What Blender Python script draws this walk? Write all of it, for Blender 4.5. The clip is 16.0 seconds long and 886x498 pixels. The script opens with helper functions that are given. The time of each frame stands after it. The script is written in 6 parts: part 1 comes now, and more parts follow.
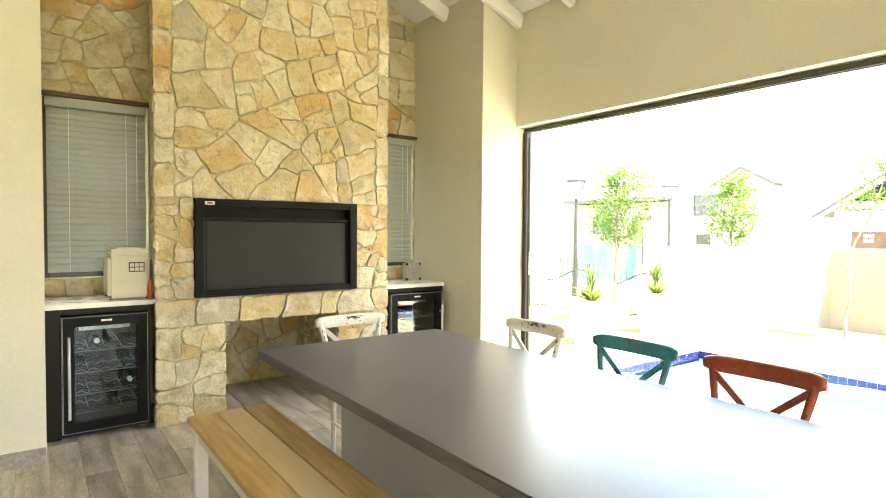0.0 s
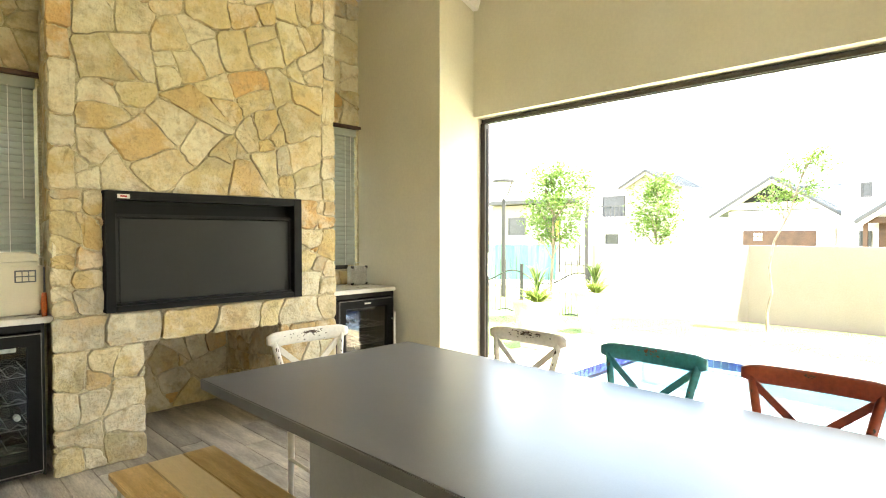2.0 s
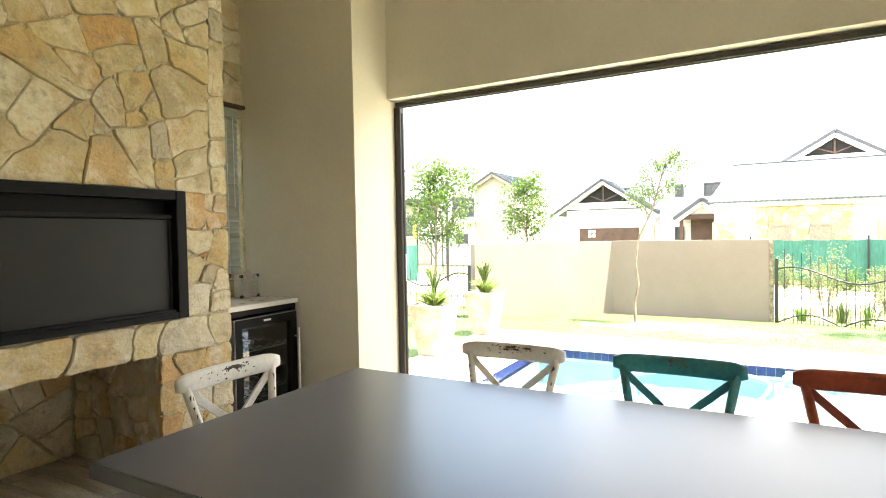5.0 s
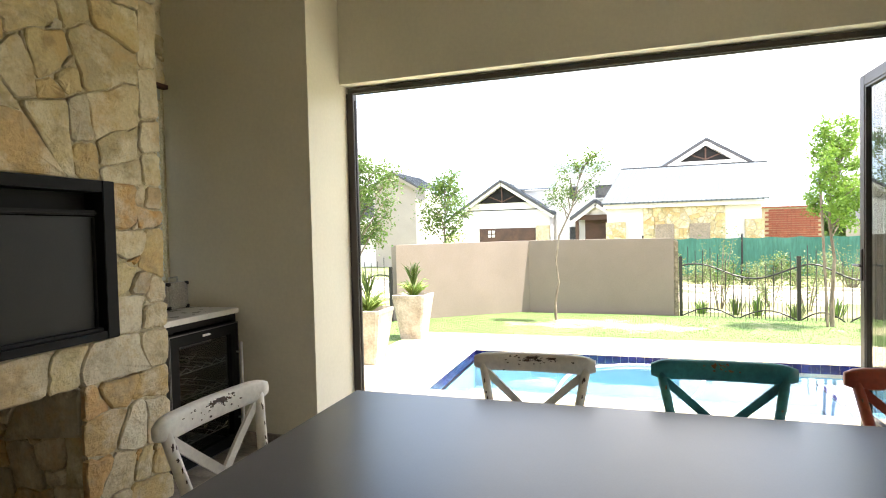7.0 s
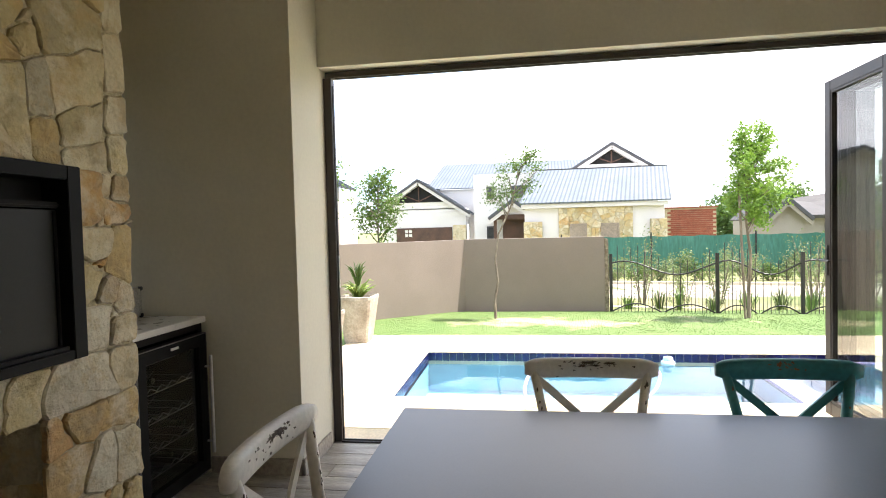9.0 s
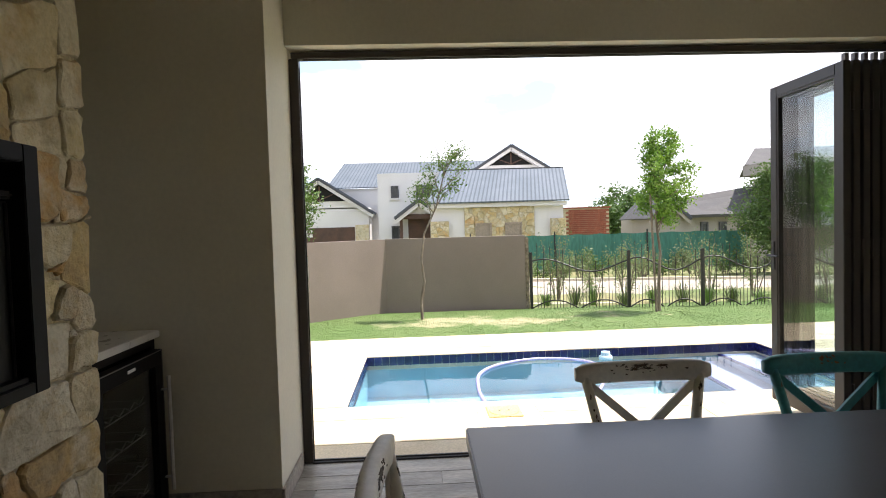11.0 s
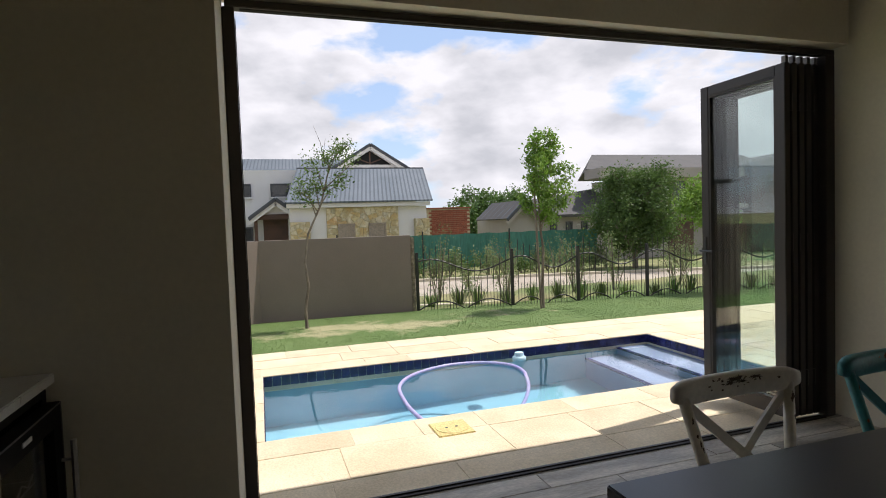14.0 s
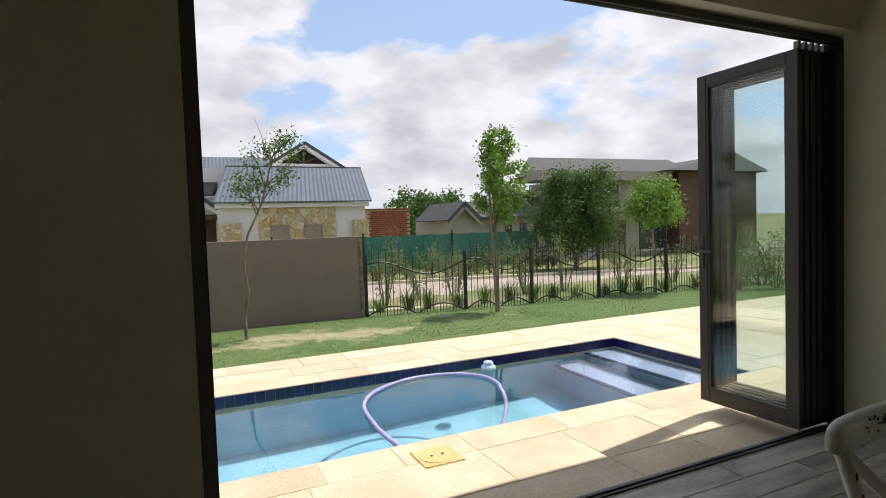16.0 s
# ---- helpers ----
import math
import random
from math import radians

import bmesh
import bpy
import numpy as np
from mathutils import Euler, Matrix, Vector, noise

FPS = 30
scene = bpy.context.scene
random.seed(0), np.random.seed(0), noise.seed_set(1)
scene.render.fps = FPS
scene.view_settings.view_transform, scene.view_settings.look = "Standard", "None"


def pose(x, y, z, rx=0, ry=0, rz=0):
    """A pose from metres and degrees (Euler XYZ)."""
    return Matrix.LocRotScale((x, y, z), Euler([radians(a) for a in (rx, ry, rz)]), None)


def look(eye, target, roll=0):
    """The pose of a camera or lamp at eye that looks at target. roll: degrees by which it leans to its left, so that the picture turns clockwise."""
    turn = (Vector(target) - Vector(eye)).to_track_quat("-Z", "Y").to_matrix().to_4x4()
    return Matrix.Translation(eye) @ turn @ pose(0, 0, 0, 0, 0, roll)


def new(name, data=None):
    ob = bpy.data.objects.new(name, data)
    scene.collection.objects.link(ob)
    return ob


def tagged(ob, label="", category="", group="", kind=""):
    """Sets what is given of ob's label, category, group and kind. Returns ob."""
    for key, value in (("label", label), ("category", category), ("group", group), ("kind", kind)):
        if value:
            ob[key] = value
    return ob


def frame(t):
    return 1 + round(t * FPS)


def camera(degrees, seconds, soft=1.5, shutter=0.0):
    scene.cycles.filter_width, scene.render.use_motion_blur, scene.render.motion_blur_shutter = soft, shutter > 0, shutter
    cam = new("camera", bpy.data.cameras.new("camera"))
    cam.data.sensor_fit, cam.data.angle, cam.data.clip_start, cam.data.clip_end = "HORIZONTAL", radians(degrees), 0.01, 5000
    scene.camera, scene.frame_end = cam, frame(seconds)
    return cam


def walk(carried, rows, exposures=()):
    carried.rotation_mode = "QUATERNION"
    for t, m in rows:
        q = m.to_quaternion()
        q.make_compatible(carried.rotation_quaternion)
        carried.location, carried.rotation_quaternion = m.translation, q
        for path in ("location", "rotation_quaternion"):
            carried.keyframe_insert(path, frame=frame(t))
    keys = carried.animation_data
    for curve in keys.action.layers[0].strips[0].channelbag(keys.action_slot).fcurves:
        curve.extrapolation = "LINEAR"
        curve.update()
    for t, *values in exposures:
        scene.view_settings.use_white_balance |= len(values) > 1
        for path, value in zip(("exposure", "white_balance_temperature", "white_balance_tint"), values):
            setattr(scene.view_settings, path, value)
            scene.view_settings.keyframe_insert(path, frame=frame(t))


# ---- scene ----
import itertools

cam = camera(76.7, 16.0, soft=1.0)
PATH = [
    (0, (-0.103, -0.225, 1.334), (1.077, 1.389, 1.272), 0.4),
    (0.5, (-0.099, -0.096, 1.329), (1.134, 1.477, 1.27), 0.3),
    (1, (-0.095, 0.053, 1.319), (1.201, 1.575, 1.26), 0.2),
    (1.5, (-0.096, 0.216, 1.311), (1.262, 1.682, 1.255), 0.1),
    (2, (-0.088, 0.352, 1.309), (1.33, 1.763, 1.255), 0.0),
    (2.5, (-0.088, 0.513, 1.308), (1.388, 1.861, 1.255), -0.2),
    (3, (-0.091, 0.655, 1.303), (1.442, 1.939, 1.255), -0.3),
    (3.5, (-0.071, 0.772, 1.298), (1.518, 1.986, 1.248), -0.5),
    (4, (-0.038, 0.907, 1.297), (1.607, 2.043, 1.245), -0.7),
    (4.5, (-0.016, 1.031, 1.297), (1.683, 2.086, 1.245), -0.9),
    (5, (0.017, 1.156, 1.29), (1.766, 2.123, 1.238), -1.1),
    (7.5, (0.126, 1.862, 1.29), (2.051, 2.401, 1.23), -1.5),
    (8, (0.152, 2.01, 1.302), (2.096, 2.476, 1.238), -1.6),
    (8.5, (0.159, 2.147, 1.303), (2.12, 2.532, 1.236), -1.5),
    (9, (0.196, 2.265, 1.289), (2.173, 2.559, 1.223), -1.5),
    (11.5, (0.457, 2.916, 1.291), (2.447, 2.738, 1.211), -1.8),
    (12, (0.549, 3.028, 1.288), (2.53, 2.76, 1.205), -1.9),
    (12.5, (0.638, 3.113, 1.289), (2.605, 2.759, 1.203), -1.9),
    (13, (0.74, 3.194, 1.291), (2.689, 2.754, 1.203), -1.9),
    (13.5, (0.841, 3.293, 1.286), (2.767, 2.762, 1.197), -1.9),
    (14, (0.946, 3.357, 1.288), (2.845, 2.737, 1.198), -2.0),
    (14.5, (1.06, 3.39, 1.285), (2.936, 2.704, 1.193), -2.0),
    (15, (1.196, 3.435, 1.279), (3.05, 2.69, 1.19), -2.0),
    (15.5, (1.346, 3.457, 1.273), (3.179, 2.661, 1.184), -1.9),
    (16, (1.516, 3.488, 1.27), (3.325, 2.641, 1.18), -1.9),
]

EXPO = [(0.0, 4.0, 7100, 6), (2.0, 3.83, 7050, 6), (3.5, 3.54, 7000, 8), (5.0, 3.15, 6800, 10), (7.5, 2.28, 6550, 13), (9.0, 1.88, 6450, 15),
        (11.5, 0.88, 6400, 16), (12.5, 0.52, 6400, 16), (14.5, 0.15, 6400, 15), (16.0, 0.12, 6400, 15)]
walk(cam, [(t, look(eye, target, roll)) for t, eye, target, roll in PATH], EXPO)

# ---- world and sun ----
SUN_WAY = Vector((-0.17, 1.03, -2.27)).normalized()
to_sun = -SUN_WAY
world = bpy.data.worlds.new("sky")
scene.world = world
world.use_nodes = True
wn, wl = world.node_tree.nodes, world.node_tree.links
wn.clear()
w_out = wn.new("ShaderNodeOutputWorld")
w_bg = wn.new("ShaderNodeBackground")
w_bg.inputs["Strength"].default_value = 0.11
sky = wn.new("ShaderNodeTexSky")
sky.sky_type = "NISHITA"
sky.sun_disc = False
sky.sun_elevation = math.asin(to_sun.z)
sky.sun_rotation = math.atan2(to_sun.x, to_sun.y)
sky.air_density, sky.dust_density, sky.ozone_density = 1.0, 0.6, 1.2
w_tc = wn.new("ShaderNodeTexCoord")
w_map = wn.new("ShaderNodeMapping")
w_map.inputs["Scale"].default_value = (1.0, 1.0, 2.1)
w_map.inputs["Location"].default_value = (0.35, 0.12, 0.0)
w_n1 = wn.new("ShaderNodeTexNoise")
w_n1.inputs["Scale"].default_value = 3.8
w_n1.inputs["Detail"].default_value = 9
w_n1.inputs["Roughness"].default_value = 0.52
w_ramp = wn.new("ShaderNodeValToRGB")
w_ramp.color_ramp.elements[0].position = 0.445
w_ramp.color_ramp.elements[1].position = 0.515
w_n2 = wn.new("ShaderNodeTexNoise")
w_n2.inputs["Scale"].default_value = 6.5
w_n2.inputs["Detail"].default_value = 8
w_r2 = wn.new("ShaderNodeValToRGB")
w_r2.color_ramp.elements[0].position, w_r2.color_ramp.elements[0].color = 0.36, (4.9, 5.05, 5.3, 1)
w_r2.color_ramp.elements[1].position, w_r2.color_ramp.elements[1].color = 0.62, (7.8, 7.8, 7.95, 1)
w_mix = wn.new("ShaderNodeMix")
w_mix.data_type = "RGBA"
wl.new(w_tc.outputs["Generated"], w_map.inputs["Vector"])
wl.new(w_map.outputs[0], w_n1.inputs["Vector"])
wl.new(w_map.outputs[0], w_n2.inputs["Vector"])
w_sep = wn.new("ShaderNodeSeparateXYZ")
wl.new(w_tc.outputs["Generated"], w_sep.inputs[0])
w_low = wn.new("ShaderNodeMapRange")
w_low.inputs["From Min"].default_value, w_low.inputs["From Max"].default_value = 0.05, 0.32
w_low.inputs["To Min"].default_value, w_low.inputs["To Max"].default_value = 0.075, 0.0
wl.new(w_sep.outputs["Z"], w_low.inputs["Value"])
w_add = wn.new("ShaderNodeMath")
w_add.operation = "ADD"
wl.new(w_n1.outputs["Fac"], w_add.inputs[0])
wl.new(w_low.outputs[0], w_add.inputs[1])
wl.new(w_add.outputs[0], w_ramp.inputs[0])
wl.new(w_n2.outputs["Fac"], w_r2.inputs[0])
wl.new(w_ramp.outputs[0], w_mix.inputs["Factor"])
w_haze = wn.new("ShaderNodeMix")
w_haze.data_type = "RGBA"
w_haze.inputs["Factor"].default_value = 0.45
w_haze.inputs["B"].default_value = (5.6, 7.4, 10.0, 1)
wl.new(sky.outputs[0], w_haze.inputs["A"])
wl.new(w_haze.outputs["Result"], w_mix.inputs["A"])
wl.new(w_r2.outputs[0], w_mix.inputs["B"])
wl.new(w_mix.outputs["Result"], w_bg.inputs["Color"])
wl.new(w_bg.outputs[0], w_out.inputs[0])

sun = new("sun", bpy.data.lights.new("sun", "SUN"))
sun.data.energy = 4.1
sun.data.angle = radians(0.53)
sun.data.color = (1.0, 0.95, 0.86)
sun.matrix_world = look((0, 0, 30), Vector((0, 0, 30)) + SUN_WAY)


# ---- materials ----
def surface(name, a, b, scale=6.0, rough=0.6, bump=0.15, bump_scale=60.0, metal=0.0, stretch=(1, 1, 1), tint=0.0,
            colours=(), rough_var=0.12, spec=0.5, fine=0.25, contrast=(0.35, 0.65)):
    """Two colours mixed by a large noise, darkened and lightened by a fine one, with relief; tint varies the value by object;
    colours: stops picked by each object's own random number."""
    m = bpy.data.materials.new(name)
    m.use_nodes = True
    n, l = m.node_tree.nodes, m.node_tree.links
    bs = n["Principled BSDF"]
    tc = n.new("ShaderNodeTexCoord")
    oi = n.new("ShaderNodeObjectInfo")
    off = n.new("ShaderNodeVectorMath")
    off.operation = "MULTIPLY_ADD"
    l.new(oi.outputs["Random"], off.inputs[0])
    off.inputs[1].default_value = (37.0, 21.0, 53.0) if (tint or colours) else (0, 0, 0)
    l.new(tc.outputs["Object"], off.inputs[2])
    mp = n.new("ShaderNodeMapping")
    mp.inputs["Scale"].default_value = stretch
    l.new(off.outputs[0], mp.inputs["Vector"])
    n1 = n.new("ShaderNodeTexNoise")
    n1.inputs["Scale"].default_value, n1.inputs["Detail"].default_value = scale, 6
    l.new(mp.outputs[0], n1.inputs["Vector"])
    n2 = n.new("ShaderNodeTexNoise")
    n2.inputs["Scale"].default_value, n2.inputs["Detail"].default_value = bump_scale, 6
    l.new(mp.outputs[0], n2.inputs["Vector"])
    rp = n.new("ShaderNodeValToRGB")
    rp.color_ramp.elements[0].position, rp.color_ramp.elements[1].position = contrast
    l.new(n1.outputs["Fac"], rp.inputs[0])
    mx = n.new("ShaderNodeMix")
    mx.data_type = "RGBA"
    mx.inputs["A"].default_value, mx.inputs["B"].default_value = (*a, 1), (*b, 1)
    l.new(rp.outputs[0], mx.inputs["Factor"])
    col = mx.outputs["Result"]
    if colours:
        cr = n.new("ShaderNodeValToRGB")
        cr.color_ramp.interpolation = "CONSTANT"
        els = cr.color_ramp.elements
        while len(els) < len(colours):
            els.new(0.5)
        for i, c in enumerate(colours):
            els[i].position = i / len(colours)
            els[i].color = (*c, 1)
        l.new(oi.outputs["Random"], cr.inputs[0])
        m2 = n.new("ShaderNodeMix")
        m2.data_type, m2.blend_type = "RGBA", "MIX"
        m2.inputs["Factor"].default_value = 0.8
        l.new(col, m2.inputs["A"])
        l.new(cr.outputs[0], m2.inputs["B"])
        col = m2.outputs["Result"]
    vr = n.new("ShaderNodeMapRange")
    vr.inputs["From Min"].default_value, vr.inputs["From Max"].default_value = 0.3, 0.7
    vr.inputs["To Min"].default_value, vr.inputs["To Max"].default_value = 1 - fine, 1 + fine
    l.new(n2.outputs["Fac"], vr.inputs["Value"])
    val = vr.outputs[0]
    if tint:
        tr = n.new("ShaderNodeMapRange")
        tr.inputs["To Min"].default_value, tr.inputs["To Max"].default_value = 1 - tint, 1 + tint
        l.new(oi.outputs["Random"], tr.inputs["Value"])
        mm = n.new("ShaderNodeMath")
        mm.operation = "MULTIPLY"
        l.new(val, mm.inputs[0])
        l.new(tr.outputs[0], mm.inputs[1])
        val = mm.outputs[0]
    hs = n.new("ShaderNodeVectorMath")
    hs.operation = "SCALE"
    l.new(col, hs.inputs[0])
    l.new(val, hs.inputs["Scale"])
    l.new(hs.outputs[0], bs.inputs["Base Color"])
    rr = n.new("ShaderNodeMapRange")
    rr.inputs["To Min"].default_value, rr.inputs["To Max"].default_value = max(0.02, rough - rough_var), min(1, rough + rough_var)
    l.new(n1.outputs["Fac"], rr.inputs["Value"])
    l.new(rr.outputs[0], bs.inputs["Roughness"])
    bs.inputs["Metallic"].default_value = metal
    bs.inputs["Specular IOR Level"].default_value = spec
    if bump:
        bp = n.new("ShaderNodeBump")
        bp.inputs["Strength"].default_value, bp.inputs["Distance"].default_value = bump, 0.01
        l.new(n2.outputs["Fac"], bp.inputs["Height"])
        l.new(bp.outputs[0], bs.inputs["Normal"])
    return m


def clear(name, colour, ior=1.45, rough=0.0):
    m = bpy.data.materials.new(name)
    m.use_nodes = True
    bs = m.node_tree.nodes["Principled BSDF"]
    bs.inputs["Base Color"].default_value = (*colour, 1)
    bs.inputs["Transmission Weight"].default_value = 1.0
    bs.inputs["Roughness"].default_value = rough
    bs.inputs["IOR"].default_value = ior
    return m


PLASTER = surface("plaster", (0.67, 0.63, 0.50), (0.71, 0.67, 0.54), 1.6, 0.75, 0.05, 45, fine=0.03)
CEIL = surface("ceiling_paint", (0.78, 0.77, 0.74), (0.82, 0.81, 0.78), 2.0, 0.7, 0.03, 40, fine=0.03)
RAFTER = surface("white_timber", (0.76, 0.74, 0.70), (0.82, 0.80, 0.77), 3.0, 0.55, 0.08, 30, stretch=(1, 8, 8), fine=0.05)
SKIRT = surface("skirting", (0.31, 0.27, 0.22), (0.38, 0.34, 0.28), 4, 0.5, 0.05, 50)


def sandstone(name, palette):
    """Quarried sandstone: each stone has its own ground colour, stained with ochre and grey, pitted and rough."""
    m = surface(name, (0.68, 0.60, 0.44), (0.58, 0.50, 0.33), 5.0, 0.88, 0.5, 60, fine=0.10, colours=palette)
    n, l = m.node_tree.nodes, m.node_tree.links
    bs = n["Principled BSDF"]
    base = bs.inputs["Base Color"].links[0].from_socket
    src = [k for k in n if k.type == "MAPPING"][0].outputs[0]

    def patch(scale, lo, hi, colour, amount, col):
        nz = n.new("ShaderNodeTexNoise")
        nz.inputs["Scale"].default_value, nz.inputs["Detail"].default_value, nz.inputs["Roughness"].default_value = scale, 8, 0.62
        l.new(src, nz.inputs["Vector"])
        mr = n.new("ShaderNodeMapRange")
        mr.inputs["From Min"].default_value, mr.inputs["From Max"].default_value = lo, hi
        mr.inputs["To Max"].default_value = amount
        l.new(nz.outputs["Fac"], mr.inputs["Value"])
        mx = n.new("ShaderNodeMix")
        mx.data_type = "RGBA"
        l.new(mr.outputs[0], mx.inputs["Factor"])
        l.new(col, mx.inputs["A"])
        mx.inputs["B"].default_value = (*colour, 1)
        return mx.outputs["Result"], nz

    col, _ = patch(3.4, 0.50, 0.60, (0.52, 0.31, 0.10), 0.42, base)
    col, _ = patch(4.5, 0.52, 0.60, (0.36, 0.32, 0.22), 0.4, col)
    col, _ = patch(4.0, 0.50, 0.60, (0.72, 0.67, 0.51), 0.6, col)
    col, _ = patch(20.0, 0.52, 0.64, (0.50, 0.37, 0.17), 0.4, col)
    col, big = patch(12.0, 0.53, 0.66, (0.25, 0.19, 0.10), 0.5, col)
    l.new(col, bs.inputs["Base Color"])
    old = bs.inputs["Normal"].links[0].from_node
    b2 = n.new("ShaderNodeBump")
    b2.inputs["Strength"].default_value, b2.inputs["Distance"].default_value = 0.75, 0.03
    l.new(big.outputs["Fac"], b2.inputs["Height"])
    l.new(b2.outputs[0], old.inputs["Normal"])
    return m


STONE = sandstone("sandstone_facing", ((0.57, 0.47, 0.27), (0.51, 0.41, 0.20), (0.62, 0.55, 0.37), (0.41, 0.34, 0.18), (0.57, 0.48, 0.28), (0.60, 0.53, 0.37),
                                       (0.52, 0.29, 0.085), (0.42, 0.38, 0.28), (0.56, 0.46, 0.23), (0.63, 0.57, 0.42), (0.52, 0.38, 0.15), (0.54, 0.46, 0.29), (0.50, 0.33, 0.12)))
MORTAR = surface("mortar", (0.42, 0.36, 0.22), (0.53, 0.46, 0.30), 12, 0.95, 0.5, 90)
STEEL = surface("black_steel", (0.004, 0.004, 0.004), (0.007, 0.0065, 0.006), 3, 0.55, 0.02, 200, fine=0.05, rough_var=0.06, spec=0.14)
STEEL_DULL = surface("matt_black_steel", (0.010, 0.010, 0.009), (0.014, 0.014, 0.0125), 2.5, 0.45, 0.03, 150, fine=0.06, spec=0.25)
STEEL_AND_SHADE = surface("dull_steel_and_shade", (0.012, 0.012, 0.012), (0.018, 0.018, 0.017), 3, 0.75, 0.02, 150, spec=0.2)
FRIDGE = surface("black_cabinet", (0.010, 0.008, 0.007), (0.014, 0.012, 0.010), 3, 0.5, 0.02, 90, fine=0.06, spec=0.2)
CHROME = surface("brushed_chrome", (0.62, 0.61, 0.59), (0.72, 0.71, 0.69), 3, 0.38, 0.02, 200, metal=1.0, stretch=(1, 1, 12), fine=0.05)
RACK = surface("dull_wire", (0.10, 0.10, 0.095), (0.15, 0.15, 0.14), 4, 0.5, 0.0, 90, metal=0.3)
STEEL_TRIM = surface("dull_steel_trim", (0.16, 0.15, 0.14), (0.22, 0.21, 0.20), 4, 0.5, 0.02, 90, metal=0.6)
COUNTER = surface("pale_composite", (0.70, 0.67, 0.60), (0.77, 0.74, 0.68), 12, 0.3, 0.02, 160, fine=0.04)
TABLE = surface("grey_composite", (0.112, 0.114, 0.122), (0.132, 0.133, 0.140), 2.0, 0.31, 0, 240, fine=0.04, rough_var=0.02)
BASE = surface("painted_panel", (0.42, 0.43, 0.43), (0.47, 0.48, 0.48), 2.0, 0.5, 0.03, 80, fine=0.04)
PLANK = surface("wood_look_tile", (0.27, 0.24, 0.195), (0.53, 0.48, 0.40), 3.2, 0.42, 0.10, 40, stretch=(4, 0.7, 1), tint=0.22, fine=0.22)
GROUT = surface("grout", (0.33, 0.30, 0.25), (0.40, 0.36, 0.31), 8, 0.9, 0.2, 80)
OAK = surface("oiled_pine", (0.45, 0.29, 0.115), (0.62, 0.45, 0.21), 4.0, 0.42, 0.10, 50, stretch=(9, 0.8, 3), tint=0.10, fine=0.2)
PALEWOOD = surface("pale_timber", (0.62, 0.49, 0.28), (0.68, 0.56, 0.35), 4.0, 0.45, 0.08, 50, stretch=(9, 0.8, 3), tint=0.05, fine=0.10)
WHITE = surface("white_paint", (0.74, 0.72, 0.67), (0.80, 0.78, 0.74), 5, 0.45, 0.05, 60, fine=0.05)
CHAIR_WHITE = surface("distressed_white", (0.70, 0.66, 0.58), (0.78, 0.75, 0.68), 6, 0.45, 0.10, 60, fine=0.08)
CHAIR_TEAL = surface("distressed_teal", (0.025, 0.19, 0.21), (0.045, 0.25, 0.26), 6, 0.4, 0.12, 60, fine=0.18)
CHAIR_RED = surface("distressed_red", (0.23, 0.035, 0.016), (0.32, 0.06, 0.025), 6, 0.4, 0.12, 60, fine=0.2)
CHIP_DARK = surface("bare_dark_timber", (0.045, 0.03, 0.02), (0.09, 0.06, 0.04), 30, 0.7, 0.3, 120)
CHIP_RUST = surface("bare_rusty_timber", (0.22, 0.09, 0.04), (0.14, 0.06, 0.03), 30, 0.7, 0.3, 120)
BLIND = surface("blind_slat", (0.36, 0.38, 0.335), (0.41, 0.43, 0.385), 3, 0.4, 0.02, 60, fine=0.03)
ALU = surface("dark_bronze_aluminium", (0.030, 0.024, 0.020), (0.040, 0.032, 0.027), 3, 0.42, 0.02, 200, fine=0.06)
CREAM = surface("cream_plastic", (0.62, 0.55, 0.38), (0.66, 0.59, 0.42), 4, 0.35, 0.02, 120, fine=0.03)
CASE = surface("aluminium_case", (0.50, 0.49, 0.45), (0.58, 0.57, 0.53), 12, 0.4, 0.05, 120, metal=0.6)
DARKPL = surface("dark_plastic", (0.03, 0.03, 0.03), (0.05, 0.05, 0.05), 10, 0.4, 0.02, 100)
ORANGE = surface("orange_plastic", (0.50, 0.10, 0.03), (0.60, 0.14, 0.04), 10, 0.4, 0.02, 100)
PAVER = surface("sandstone_paver", (0.60, 0.49, 0.325), (0.72, 0.605, 0.43), 2.6, 0.8, 0.25, 70, tint=0.05, fine=0.12)
PAVER_BED = surface("paver_joint", (0.64, 0.55, 0.39), (0.72, 0.62, 0.46), 9, 0.95, 0.3, 90)
POOL = surface("pool_plaster", (0.15, 0.36, 0.46), (0.21, 0.43, 0.53), 2.2, 0.6, 0.05, 50, fine=0.05)
POOL_STEP = surface("pool_step_plaster", (0.19, 0.24, 0.37), (0.24, 0.30, 0.43), 2.2, 0.6, 0.05, 50, fine=0.05)
TILE = surface("blue_mosaic", (0.006, 0.007, 0.05), (0.016, 0.018, 0.10), 30, 0.2, 0.03, 60, tint=0.3, fine=0.2)
GRASS_G = surface("lawn_ground", (0.085, 0.15, 0.03), (0.12, 0.18, 0.05), 0.9, 0.9, 0.3, 60, fine=0.2)
BLADE = surface("grass_blade", (0.098, 0.165, 0.038), (0.145, 0.205, 0.062), 0.9, 0.6, 0.0, 40, fine=0.2)


